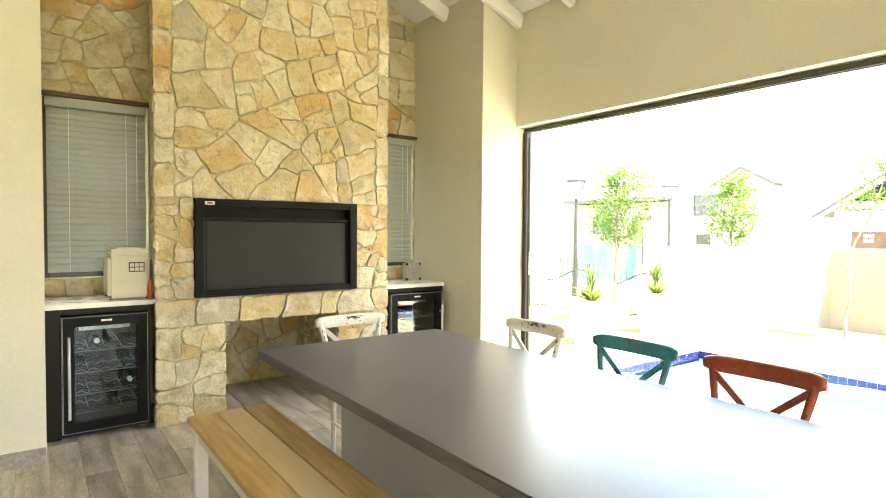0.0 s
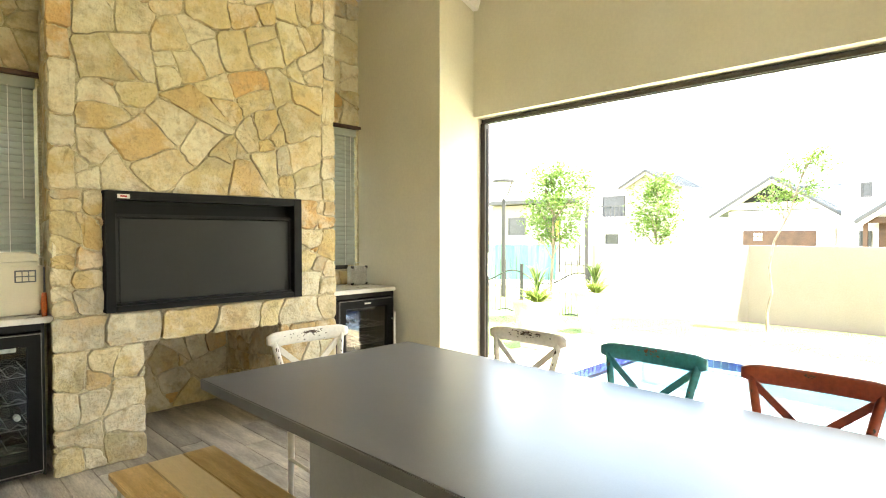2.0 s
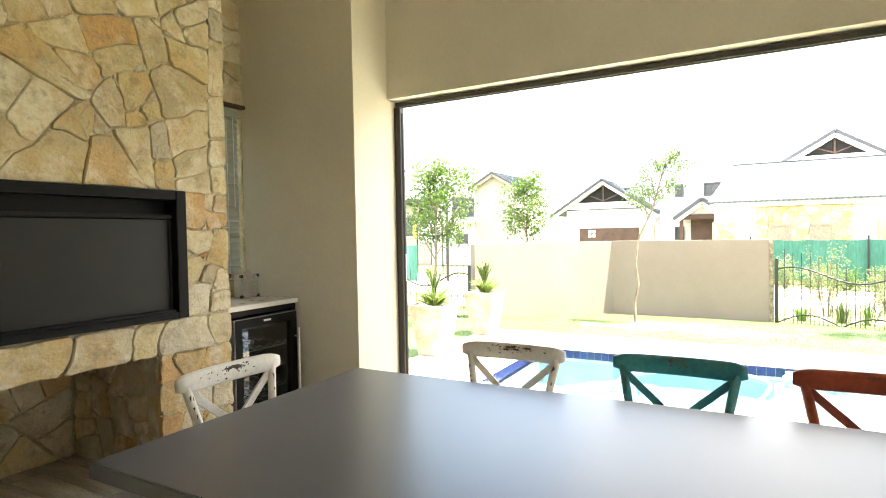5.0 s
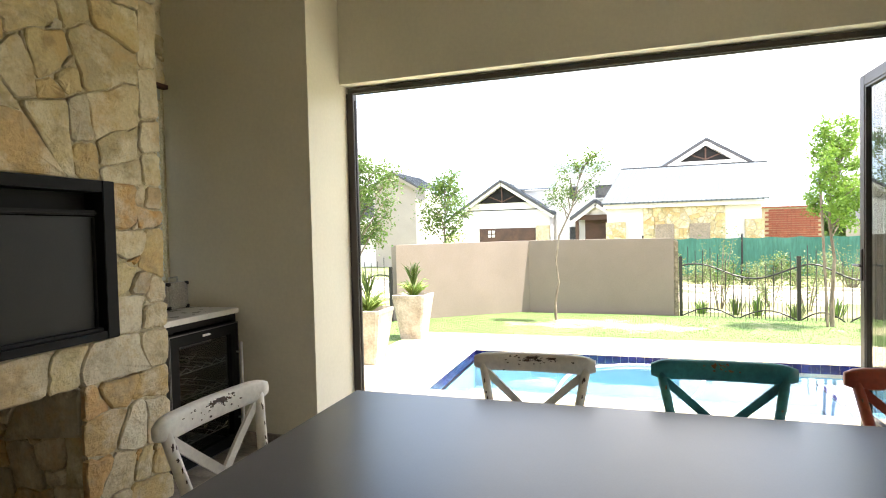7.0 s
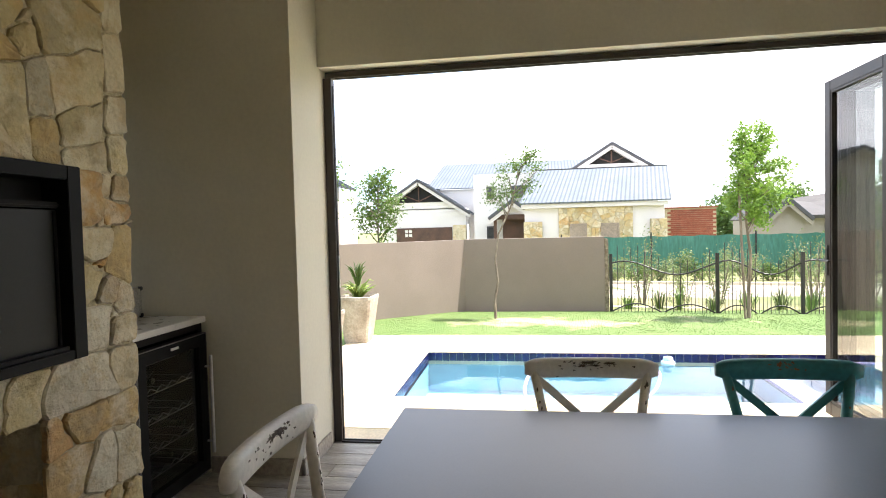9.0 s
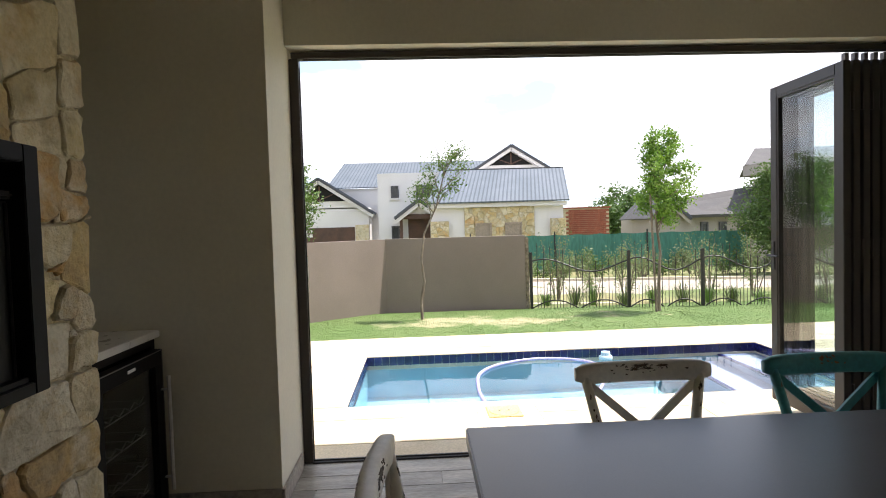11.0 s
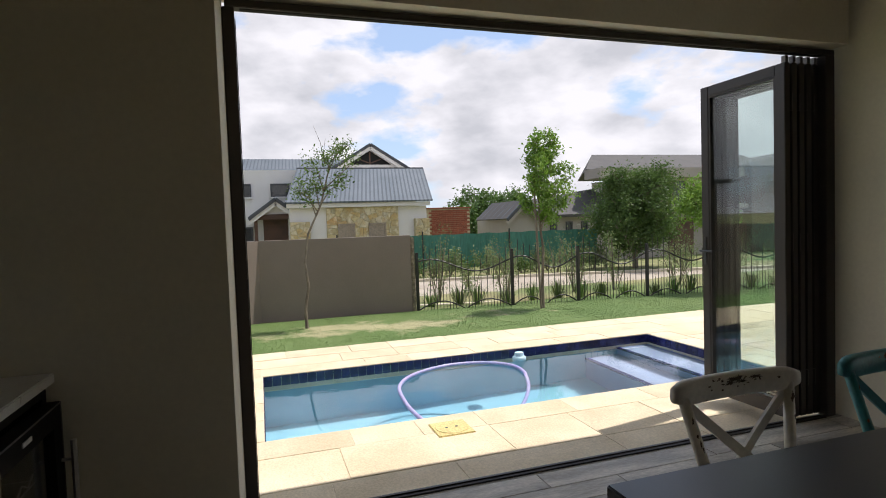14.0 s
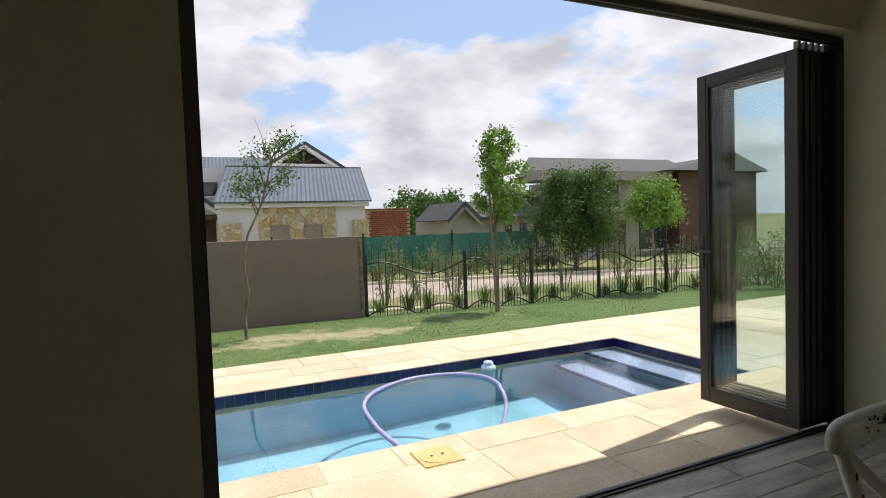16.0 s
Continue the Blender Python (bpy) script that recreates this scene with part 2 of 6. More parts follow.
def dry_patches(m):
    """Straw-coloured dry grass: one long patch in the middle of the lawn and a few small ones."""
    n, l = m.node_tree.nodes, m.node_tree.links
    bs = n["Principled BSDF"]
    base = bs.inputs["Base Color"].links[0].from_socket
    geo = n.new("ShaderNodeNewGeometry")
    mp = n.new("ShaderNodeMapping")
    mp.vector_type = "TEXTURE"
    mp.inputs["Location"].default_value = (8.75, 1.75, 0)
    mp.inputs["Scale"].default_value = (0.75, 2.3, 50)
    l.new(geo.outputs["Position"], mp.inputs["Vector"])
    ln = n.new("ShaderNodeVectorMath")
    ln.operation = "LENGTH"
    l.new(mp.outputs[0], ln.inputs[0])
    nz = n.new("ShaderNodeTexNoise")
    nz.inputs["Scale"].default_value, nz.inputs["Detail"].default_value, nz.inputs["Roughness"].default_value = 1.7, 8, 0.65
    l.new(geo.outputs["Position"], nz.inputs["Vector"])
    sm = n.new("ShaderNodeMath")
    sm.operation = "MULTIPLY_ADD"
    l.new(nz.outputs["Fac"], sm.inputs[0])
    sm.inputs[1].default_value = 2.6
    sub = n.new("ShaderNodeMath")
    sub.operation = "MULTIPLY"
    l.new(ln.outputs["Value"], sub.inputs[0])
    sub.inputs[1].default_value = -0.5
    sub.use_clamp = False
    l.new(sub.outputs[0], sm.inputs[2])
    mr = n.new("ShaderNodeMapRange")
    mr.inputs["From Min"].default_value, mr.inputs["From Max"].default_value = 0.93, 1.30
    mr.inputs["To Max"].default_value = 0.85
    l.new(sm.outputs[0], mr.inputs["Value"])
    mx = n.new("ShaderNodeMix")
    mx.data_type = "RGBA"
    l.new(mr.outputs[0], mx.inputs["Factor"])
    l.new(base, mx.inputs["A"])
    mx.inputs["B"].default_value = (0.42, 0.38, 0.22, 1)
    l.new(mx.outputs["Result"], bs.inputs["Base Color"])


dry_patches(GRASS_G)
dry_patches(BLADE)
EARTH = surface("verge_ground", (0.10, 0.15, 0.035), (0.24, 0.22, 0.10), 0.3, 0.95, 0.5, 12, fine=0.3)
ROAD = surface("road_paving", (0.33, 0.28, 0.225), (0.41, 0.355, 0.29), 1.2, 0.9, 0.3, 25, fine=0.12)
KERB = surface("kerb_concrete", (0.50, 0.45, 0.34), (0.58, 0.52, 0.40), 3, 0.9, 0.3, 40)
WALL_OUT = surface("garden_wall_plaster", (0.200, 0.160, 0.132), (0.226, 0.182, 0.152), 1.5, 0.9, 0.2, 60, fine=0.06)
FENCE = surface("black_fence_steel", (0.014, 0.014, 0.013), (0.022, 0.021, 0.02), 5, 0.5, 0.05, 90)
def leafy(*a, **k):
    """A leaf surface that lets some of the light through."""
    m = surface(*a, **k)
    n, l = m.node_tree.nodes, m.node_tree.links
    bs = n["Principled BSDF"]
    tr = n.new("ShaderNodeBsdfTranslucent")
    lift = n.new("ShaderNodeVectorMath")
    lift.operation = "MULTIPLY"
    lift.inputs[1].default_value = (1.25, 1.3, 0.8)
    l.new(bs.inputs["Base Color"].links[0].from_socket, lift.inputs[0])
    l.new(lift.outputs[0], tr.inputs["Color"])
    mx = n.new("ShaderNodeMixShader")
    mx.inputs[0].default_value = 0.28
    l.new(bs.outputs[0], mx.inputs[1])
    l.new(tr.outputs[0], mx.inputs[2])
    out = [k for k in n if k.type == "OUTPUT_MATERIAL"][0]
    l.new(mx.outputs[0], out.inputs["Surface"])
    return m


BARK = surface("bark", (0.13, 0.10, 0.075), (0.24, 0.20, 0.155), 14, 0.9, 0.5, 60, stretch=(1, 1, 0.3))
LEAF = leafy("leaf_green", (0.055, 0.115, 0.018), (0.12, 0.19, 0.04), 5, 0.45, 0, 40, fine=0.3)
LEAF_DARK = leafy("leaf_dark_green", (0.055, 0.12, 0.025), (0.11, 0.18, 0.05), 4, 0.5, 0, 40, fine=0.3)
LEAF_OLIVE = leafy("leaf_olive_green", (0.05, 0.105, 0.02), (0.11, 0.18, 0.045), 3, 0.5, 0, 40, fine=0.35)
LEAF_GREY = leafy("leaf_grey_green", (0.13, 0.18, 0.075), (0.22, 0.27, 0.13), 4, 0.55, 0, 40, fine=0.3)
LEAF_LIME = leafy("leaf_bright_green", (0.12, 0.23, 0.03), (0.22, 0.35, 0.065), 4, 0.5, 0, 40, fine=0.25)
ALOE = surface("aloe_leaf", (0.12, 0.19, 0.03), (0.23, 0.30, 0.06), 8, 0.45, 0.05, 60, fine=0.15)
ALOE_DARK = surface("aloe_dark_leaf", (0.055, 0.10, 0.022), (0.12, 0.165, 0.04), 8, 0.45, 0.05, 60, fine=0.15)
POT = surface("pale_cast_pot", (0.25, 0.21, 0.165), (0.40, 0.36, 0.305), 5, 0.85, 0.4, 40, fine=0.15)
SOIL = surface("soil", (0.05, 0.035, 0.025), (0.09, 0.065, 0.045), 20, 0.95, 0.5, 60)
NET = surface("green_shade_net", (0.035, 0.15, 0.105), (0.07, 0.21, 0.155), 0.8, 0.8, 0.3, 20, stretch=(1, 1, 0.2), fine=0.2)
HOUSE_WHITE = surface("white_render", (0.66, 0.64, 0.62), (0.72, 0.70, 0.68), 0.8, 0.85, 0.08, 30, fine=0.04)
HOUSE_GREY = surface("taupe_render", (0.30, 0.27, 0.24), (0.34, 0.31, 0.275), 0.8, 0.85, 0.08, 30, fine=0.05)
ROOF_METAL = surface("grey_roof_sheet", (0.115, 0.14, 0.165), (0.145, 0.17, 0.195), 1.0, 0.62, 0.03, 20, fine=0.05, spec=0.25)
# darker than the grey sheet: the ribs' shadow lines are put into this colour
SHADED_RIB = surface("shaded_roof_rib", (0.075, 0.09, 0.105), (0.095, 0.11, 0.13), 1.0, 0.6, 0.03, 20, fine=0.05, spec=0.25)
ROOF_DARK = surface("dark_roof_tile", (0.055, 0.052, 0.052), (0.08, 0.076, 0.074), 1.5, 0.8, 0.25, 14, fine=0.12)
FASCIA = surface("dark_fascia", (0.05, 0.05, 0.055), (0.07, 0.07, 0.075), 2, 0.6, 0.05, 40)
TIMBER_D = surface("dark_timber", (0.06, 0.03, 0.018), (0.10, 0.05, 0.03), 3, 0.6, 0.1, 40)
BRICK = surface("red_brick", (0.23, 0.065, 0.035), (0.31, 0.10, 0.055), 3, 0.85, 0.2, 25, tint=0.1, fine=0.15)
SHUT = surface("brown_blind_glass", (0.26, 0.21, 0.16), (0.32, 0.26, 0.20), 4, 0.35, 0.0, 20)
GLASS_DARK = surface("dark_window_glass", (0.03, 0.035, 0.04), (0.05, 0.055, 0.06), 1, 0.12, 0.0, 20)
GLASS = clear("door_glass", (0.93, 0.97, 0.96))
WATER = clear("pool_water", (0.86, 0.96, 0.98), 1.33)
HOSE = surface("lilac_hose", (0.40, 0.34, 0.62), (0.48, 0.42, 0.68), 6, 0.4, 0.05, 80)
LID = surface("yellow_lid", (0.62, 0.50, 0.20), (0.68, 0.56, 0.25), 6, 0.6, 0.05, 80)
FLOAT = surface("pale_blue_float", (0.50, 0.70, 0.80), (0.60, 0.78, 0.86), 6, 0.4, 0.02, 80)
SIGN_W = surface("sign_white", (0.70, 0.70, 0.72), (0.76, 0.76, 0.78), 3, 0.5, 0, 40, fine=0.03)
SIGN_Y = surface("sign_yellow", (0.75, 0.58, 0.04), (0.80, 0.64, 0.06), 3, 0.5, 0, 40, fine=0.03)
BOTTLE = surface("dark_bottle", (0.02, 0.03, 0.02), (0.03, 0.04, 0.03), 8, 0.15, 0, 40)
LABEL_W = surface("bottle_label", (0.65, 0.63, 0.58), (0.7, 0.68, 0.63), 8, 0.6, 0, 40)
FOIL_R = surface("red_foil", (0.30, 0.02, 0.02), (0.36, 0.03, 0.03), 8, 0.3, 0, 40)


def water_ripples(m):
    n, l = m.node_tree.nodes, m.node_tree.links
    tc = n.new("ShaderNodeTexCoord")
    nz = n.new("ShaderNodeTexNoise")
    nz.inputs["Scale"].default_value, nz.inputs["Detail"].default_value = 5.0, 3
    bp = n.new("ShaderNodeBump")
    bp.inputs["Strength"].default_value, bp.inputs["Distance"].default_value = 0.05, 0.02
    l.new(tc.outputs["Object"], nz.inputs["Vector"])
    l.new(nz.outputs["Fac"], bp.inputs["Height"])
    l.new(bp.outputs[0], n["Principled BSDF"].inputs["Normal"])


water_ripples(WATER)

# ---- building helpers ----
rng = random.Random(7)


def mesh_of(bm, name, material, smooth=False):
    bmesh.ops.recalc_face_normals(bm, faces=bm.faces[:])
    me = bpy.data.meshes.new(name)
    bm.to_mesh(me)
    bm.free()
    me.materials.append(material)
    if smooth:
        me.shade_smooth()
    return me


def part(name, bm, material, parent, label="", smooth=False):
    ob = new(name, mesh_of(bm, name, material, smooth))
    ob.parent = parent
    if parent.type == "EMPTY":
        ob.matrix_parent_inverse = Matrix.Translation(-parent.location)
    return tagged(ob, label)


def piece(name, me, parent):
    ob = new(name, me)
    ob.parent = parent
    if parent.type == "EMPTY":
        ob.matrix_parent_inverse = Matrix.Translation(-parent.location)
    return ob


def thing(name, loc, label, category, group="", kind=""):
    ob = new(name)
    ob.empty_display_size = 0.1
    ob.location = loc
    return tagged(ob, label, category, group, kind)


def single(name, bm, material, label, category, group="", kind="", smooth=False):
    return tagged(new(name, mesh_of(bm, name, material, smooth)), label, category, group, kind)


def B():
    return bmesh.new()


def box(bm, x0, x1, y0, y1, z0, z1, bevel=0.0):
    r = bmesh.ops.create_cube(bm, size=1.0, matrix=Matrix.LocRotScale(
        ((x0 + x1) / 2, (y0 + y1) / 2, (z0 + z1) / 2), None, (x1 - x0, y1 - y0, z1 - z0)))
    if bevel:
        edges = list({e for v in r["verts"] for e in v.link_edges})
        bmesh.ops.bevel(bm, geom=edges, offset=bevel, segments=2, affect="EDGES")
    return bm


def boxed(*a, **k):
    return box(B(), *a, **k)


def bar(bm, p, q, w, h, bevel=0.0):
    """A rectangular bar from p to q, w across and h high."""
    p, q = Vector(p), Vector(q)
    d = q - p
    m = Matrix.Translation((p + q) / 2) @ d.to_track_quat("Y", "Z").to_matrix().to_4x4() @ Matrix.Diagonal((w, d.length, h, 1))
    r = bmesh.ops.create_cube(bm, size=1.0, matrix=m)
    if bevel:
        edges = list({e for v in r["verts"] for e in v.link_edges})
        bmesh.ops.bevel(bm, geom=edges, offset=bevel, segments=1, affect="EDGES")
    return bm


def tube(bm, pts, radii, seg=8, flat=1.0):
    """A tapered tube along pts."""
    pts = [Vector(p) for p in pts]
    if not isinstance(radii, (list, tuple)):
        radii = [radii] * len(pts)
    rings = []
    side = None
    for i, p in enumerate(pts):
        d = (pts[min(i + 1, len(pts) - 1)] - pts[max(i - 1, 0)]).normalized()
        if side is None:
            side = d.orthogonal().normalized()
        else:
            side = (side - d * side.dot(d)).normalized()
        up = d.cross(side)
        rings.append([bm.verts.new(p + (side * math.cos(2 * math.pi * k / seg) + up * flat * math.sin(2 * math.pi * k / seg)) * radii[i])
                      for k in range(seg)])
    for a, b in zip(rings, rings[1:]):
        for k in range(seg):
            bm.faces.new((a[k], a[(k + 1) % seg], b[(k + 1) % seg], b[k]))
    bm.faces.new(rings[0][::-1])
    bm.faces.new(rings[-1])
    return bm


def slab(bm, corners, thick):
    """A sheet with four or more corners, thickened along its normal."""
    c = [Vector(p) for p in corners]
    nrm = (c[1] - c[0]).cross(c[2] - c[0]).normalized() * thick
    a = [bm.verts.new(p) for p in c]
    b = [bm.verts.new(p - nrm) for p in c]
    n = len(a)
    bm.faces.new(a)
    bm.faces.new(b[::-1])
    for i in range(n):
        bm.faces.new((a[i], b[i], b[(i + 1) % n], a[(i + 1) % n]))
    return bm


# ---- irregular stone facing ----
def clip(poly, px, py, nx, ny):
    out = []
    for i in range(len(poly)):
        a, b = poly[i], poly[(i + 1) % len(poly)]
        da = (a[0] - px) * nx + (a[1] - py) * ny
        db = (b[0] - px) * nx + (b[1] - py) * ny
        if da <= 0:
            out.append(a)
        if da * db < 0:
            f = da / (da - db)
            out.append((a[0] + f * (b[0] - a[0]), a[1] + f * (b[1] - a[1])))
    return out


def course(u0, u1, v0, v1, near, far):
    """One row of roughly squared stones."""
    polys, u, lean = [], u0, 0.0
    while u < u1:
        w = rng.uniform(near, far)
        if u1 - u - w < near * 0.7:
            w = u1 - u
        nxt = 0.0 if u + w >= u1 else rng.uniform(-0.03, 0.03)
        polys.append([(u - lean, v0), (u + w - nxt, v0), (u + w + nxt, v1), (u + lean, v1)])
        u, lean = u + w, nxt
    return polys


def extent(poly):
    a = sum(poly[i - 1][0] * poly[i][1] - poly[i][0] * poly[i - 1][1] for i in range(len(poly)))
    return math.sqrt(abs(a) / 2)


def stone_mesh(poly, place, depth, gap=0.003):
    """One faced stone: a chamfered, slightly domed lump. place maps (u, v, height) to the world."""
    cu = sum(p[0] for p in poly) / len(poly)
    cv = sum(p[1] for p in poly) / len(poly)
    ring = []
    for i in range(len(poly)):
        a, b = poly[i], poly[(i + 1) % len(poly)]
        ln = math.hypot(b[0] - a[0], b[1] - a[1])
        if ln < 0.012:
            continue
        c = min(0.3, rng.uniform(0.008, 0.026) / ln)
        steps = [c, 1 - c] if ln < 0.06 else [c, 0.5, 1 - c] if ln < 0.11 else [c, rng.uniform(0.28, 0.4), rng.uniform(0.6, 0.72), 1 - c]
        for s in steps:
            j = 0.0 if s in (c, 1 - c) else rng.uniform(-0.006, 0.006)
            ring.append((a[0] + s * (b[0] - a[0]) + j, a[1] + s * (b[1] - a[1]) + j))
    if len(ring) < 4:
        return None
    bm = B()
    tu, tv = rng.uniform(-0.05, 0.05), rng.uniform(-0.05, 0.05)

    def row(shrink, h, jit):
        out = []
        for u, v in ring:
            d = math.hypot(u - cu, v - cv) or 1
            f = max(0.2, 1 - (gap + shrink) / d)
            out.append(bm.verts.new(place(cu + (u - cu) * f, cv + (v - cv) * f, h + (tu * (u - cu) + tv * (v - cv) if h > 0.005 else 0) + rng.uniform(-jit, jit))))
        return out
    r0, r1, r2 = row(0.002, -0.012, 0), row(0.0, depth * 0.62, 0.002), row(rng.uniform(0.004, 0.008), depth, 0.0035)
    n = len(ring)
    for a, b in ((r0, r1), (r1, r2)):
        for k in range(n):
            bm.faces.new((a[k], a[(k + 1) % n], b[(k + 1) % n], b[k]))
    mu, mv = cu + rng.uniform(-0.3, 0.3) * 0.1, cv + rng.uniform(-0.3, 0.3) * 0.1
    peak = bm.verts.new(place(mu, mv, depth + tu * (mu - cu) + tv * (mv - cv) + rng.uniform(-0.002, 0.008)))
    for k in range(n):
        bm.faces.new((r2[k], r2[(k + 1) % n], peak))
    return mesh_of(bm, "stone", STONE)


def slimness(poly):
    ring = sum(math.hypot(poly[i][0] - poly[i - 1][0], poly[i][1] - poly[i - 1][1]) for i in range(len(poly)))
    return ring / max(1e-6, extent(poly))


def keen(poly):
    """The cosine of an outline's keenest corner."""
    worst = -1.0
    for i in range(len(poly)):
        a, p, b = poly[i - 2], poly[i - 1], poly[i]
        d, e = math.hypot(a[0] - p[0], a[1] - p[1]), math.hypot(b[0] - p[0], b[1] - p[1])
        if d > 0.008 and e > 0.008:
            worst = max(worst, ((a[0] - p[0]) * (b[0] - p[0]) + (a[1] - p[1]) * (b[1] - p[1])) / (d * e))
    return worst


def halve(poly, spread):
    """Cuts a stone outline in two, preferring the cut that leaves the blunter, less slender halves."""
    best = None
    cu, cv = sum(k[0] for k in poly) / len(poly), sum(k[1] for k in poly) / len(poly)
    for k in range(9):
        an, o = rng.random() * math.pi, rng.uniform(-spread, spread) * extent(poly)
        nx, ny = math.cos(an), math.sin(an)
        two = clip(poly, cu + nx * o, cv + ny * o, nx, ny), clip(poly, cu + nx * o, cv + ny * o, -nx, -ny)
        if min(len(h) for h in two) < 3:
            continue
        score = max(slimness(h) + 1.5 * max(0.0, keen(h)) for h in two)
        if best is None or score < best[0]:
            best = (score, two)
    return best[1] if best else (poly, [])


def rubble(u0, u1, v0, v1, near, far, corner=False):
    """Crazy-laid angular stones: broad patches broken down by random cuts, with squared stones along free corners."""
    polys = []
    if corner:
        for a, b in ((u0, u0 + 0.125), (u1 - 0.115, u1)):
            v = v0
            while v < v1 - 0.02:
                h = min(rng.uniform(0.15, 0.36), v1 - v)
                if v1 - v - h < 0.1:
                    h = v1 - v
                polys.append([(a, v), (b, v), (b, v + h), (a, v + h)])
                v += h
        u0, u1 = u0 + 0.125, u1 - 0.115
    seeds = []
    tries = 0
    while tries < 200:
        p = (rng.uniform(u0, u1), rng.uniform(v0, v1))
        if all(math.hypot(p[0] - q[0], p[1] - q[1]) > 1.55 * far for q in seeds):
            seeds.append(p)
            tries = 0
        tries += 1
    todo = []
    for p in seeds:
        poly = [(u0, v0), (u1, v0), (u1, v1), (u0, v1)]
        for q in seeds:
            if q is not p and poly:
                poly = clip(poly, (p[0] + q[0]) / 2, (p[1] + q[1]) / 2, q[0] - p[0], q[1] - p[1])
        todo.append((poly, rng.uniform(near, far)))
    while todo:
        poly, goal = todo.pop()
        if len(poly) < 3 or extent(poly) < 0.022:
            continue
        if extent(poly) > goal * 1.12:
            for h in halve(poly, 0.16):
                todo.append((h, rng.uniform(near, far)))
        elif rng.random() < 0.30 and extent(poly) > 0.12:
            polys.extend(chipped(poly))
        else:
            polys.append(poly)
    return polys


def chipped(poly):
    """A stone that leaves one corner for a small filler."""
    k = rng.randrange(len(poly))
    p, a, b = poly[k], poly[k - 1], poly[(k + 1) % len(poly)]
    f, g = rng.uniform(0.25, 0.45), rng.uniform(0.25, 0.45)
    a = (p[0] + f * (a[0] - p[0]), p[1] + f * (a[1] - p[1]))
    b = (p[0] + g * (b[0] - p[0]), p[1] + g * (b[1] - p[1]))
    nx, ny = b[1] - a[1], a[0] - b[0]
    if (p[0] - a[0]) * nx + (p[1] - a[1]) * ny < 0:
        nx, ny = -nx, -ny
    return [h for h in (clip(poly, a[0], a[1], nx, ny), clip(poly, a[0], a[1], -nx, -ny)) if len(h) >= 3 and extent(h) > 0.022]


def face_with_stones(parent, u0, u1, v0, v1, place, near=0.13, far=0.28, rows=0, depth=(0.009, 0.026), corner=False):
    def warped(u, v, h):
        e = max(0.0, min(1.0, min(u - u0, u1 - u) / 0.07)) * max(0.0, min(1.0, min(v - v0, v1 - v) / 0.07))
        du = 0.030 * noise.noise((u * 5.1, v * 5.1, u0)) + 0.012 * noise.noise((u * 13, v * 13, 4.2))
        dv = 0.030 * noise.noise((u * 5.1, v * 5.1, u0 + 9.3)) + 0.012 * noise.noise((u * 13, v * 13, 7.7))
        return place(u + du * e, v + dv * e, h)
    for poly in course(u0, u1, v0, v1, near, far) if rows else rubble(u0, u1, v0, v1, near, far, corner):
        me = stone_mesh(poly, warped, rng.uniform(*depth), 0.0035)
        if me:
            piece("stone", me, parent)


# ---- the room ----
Y_OP0, Y_OP1, Z_OP = -0.03, 3.453, 2.266      # the wide opening to the garden
X_IN, X_PIER = 3.40, 3.005                   # lintel face and pier face
BACK = 4.50                                 # stone wall behind the recesses


def ceil_z(x):
    return 3.26 + 0.36 * (3.4 - x)


def structure(name, bm, material, label, category):
    return single(name, bm, material, label, category, kind="structure")


floor = structure("floor", boxed(-6.5, 3.56, -4.6, 4.8, -0.3, -0.006), GROUT, "grey-brown wood-look porcelain plank floor", "floor")
structure("wall_lintel", boxed(X_IN, 3.565, Y_OP0, Y_OP1 + 0.0125, Z_OP + 0.006, 3.7), PLASTER, "cream plastered wall above the garden opening", "wall")
structure("wall_pier_north", boxed(X_PIER, 3.565, 3.466, 4.8, 0, 3.9), PLASTER, "cream plastered pier beside the opening", "wall")
structure("wall_pier_south", boxed(X_PIER, 3.565, -4.6, Y_OP0 - 0.03, 0, 3.9), PLASTER, "cream plastered wall beside the folded doors", "wall")
structure("wall_nib", boxed(-6.5, -0.058, 3.66, 4.8, 0, 4.9), PLASTER, "cream plastered wall end beside the wine cooler", "wall")
structure("wall_west", boxed(-6.7, -6.5, -4.6, 4.8, 0, 6.0), PLASTER, "cream plastered wall", "wall")
# out of view: the wide gap in this wall is added to brighten the room
ww = B()
box(ww, -6.5, -1.2, -4.8, -4.6, 0, 6.0)
box(ww, 2.3, 3.75, -4.8, -4.6, 0, 6.0)
box(ww, -1.2, 2.3, -4.8, -4.6, 2.45, 6.0)
structure("wall_south", ww, PLASTER, "unseen cream plastered wall with an opening added for daylight", "wall")
structure("patio", boxed(-9.0, 3.52, -8.95, -4.81, -0.4, -0.06), PAVER_BED, "pale paved patio", "patio")
structure("patio_west", boxed(-9.0, -6.71, -4.8, 4.45, -0.4, -0.06), PAVER_BED, "pale paved side yard", "patio")

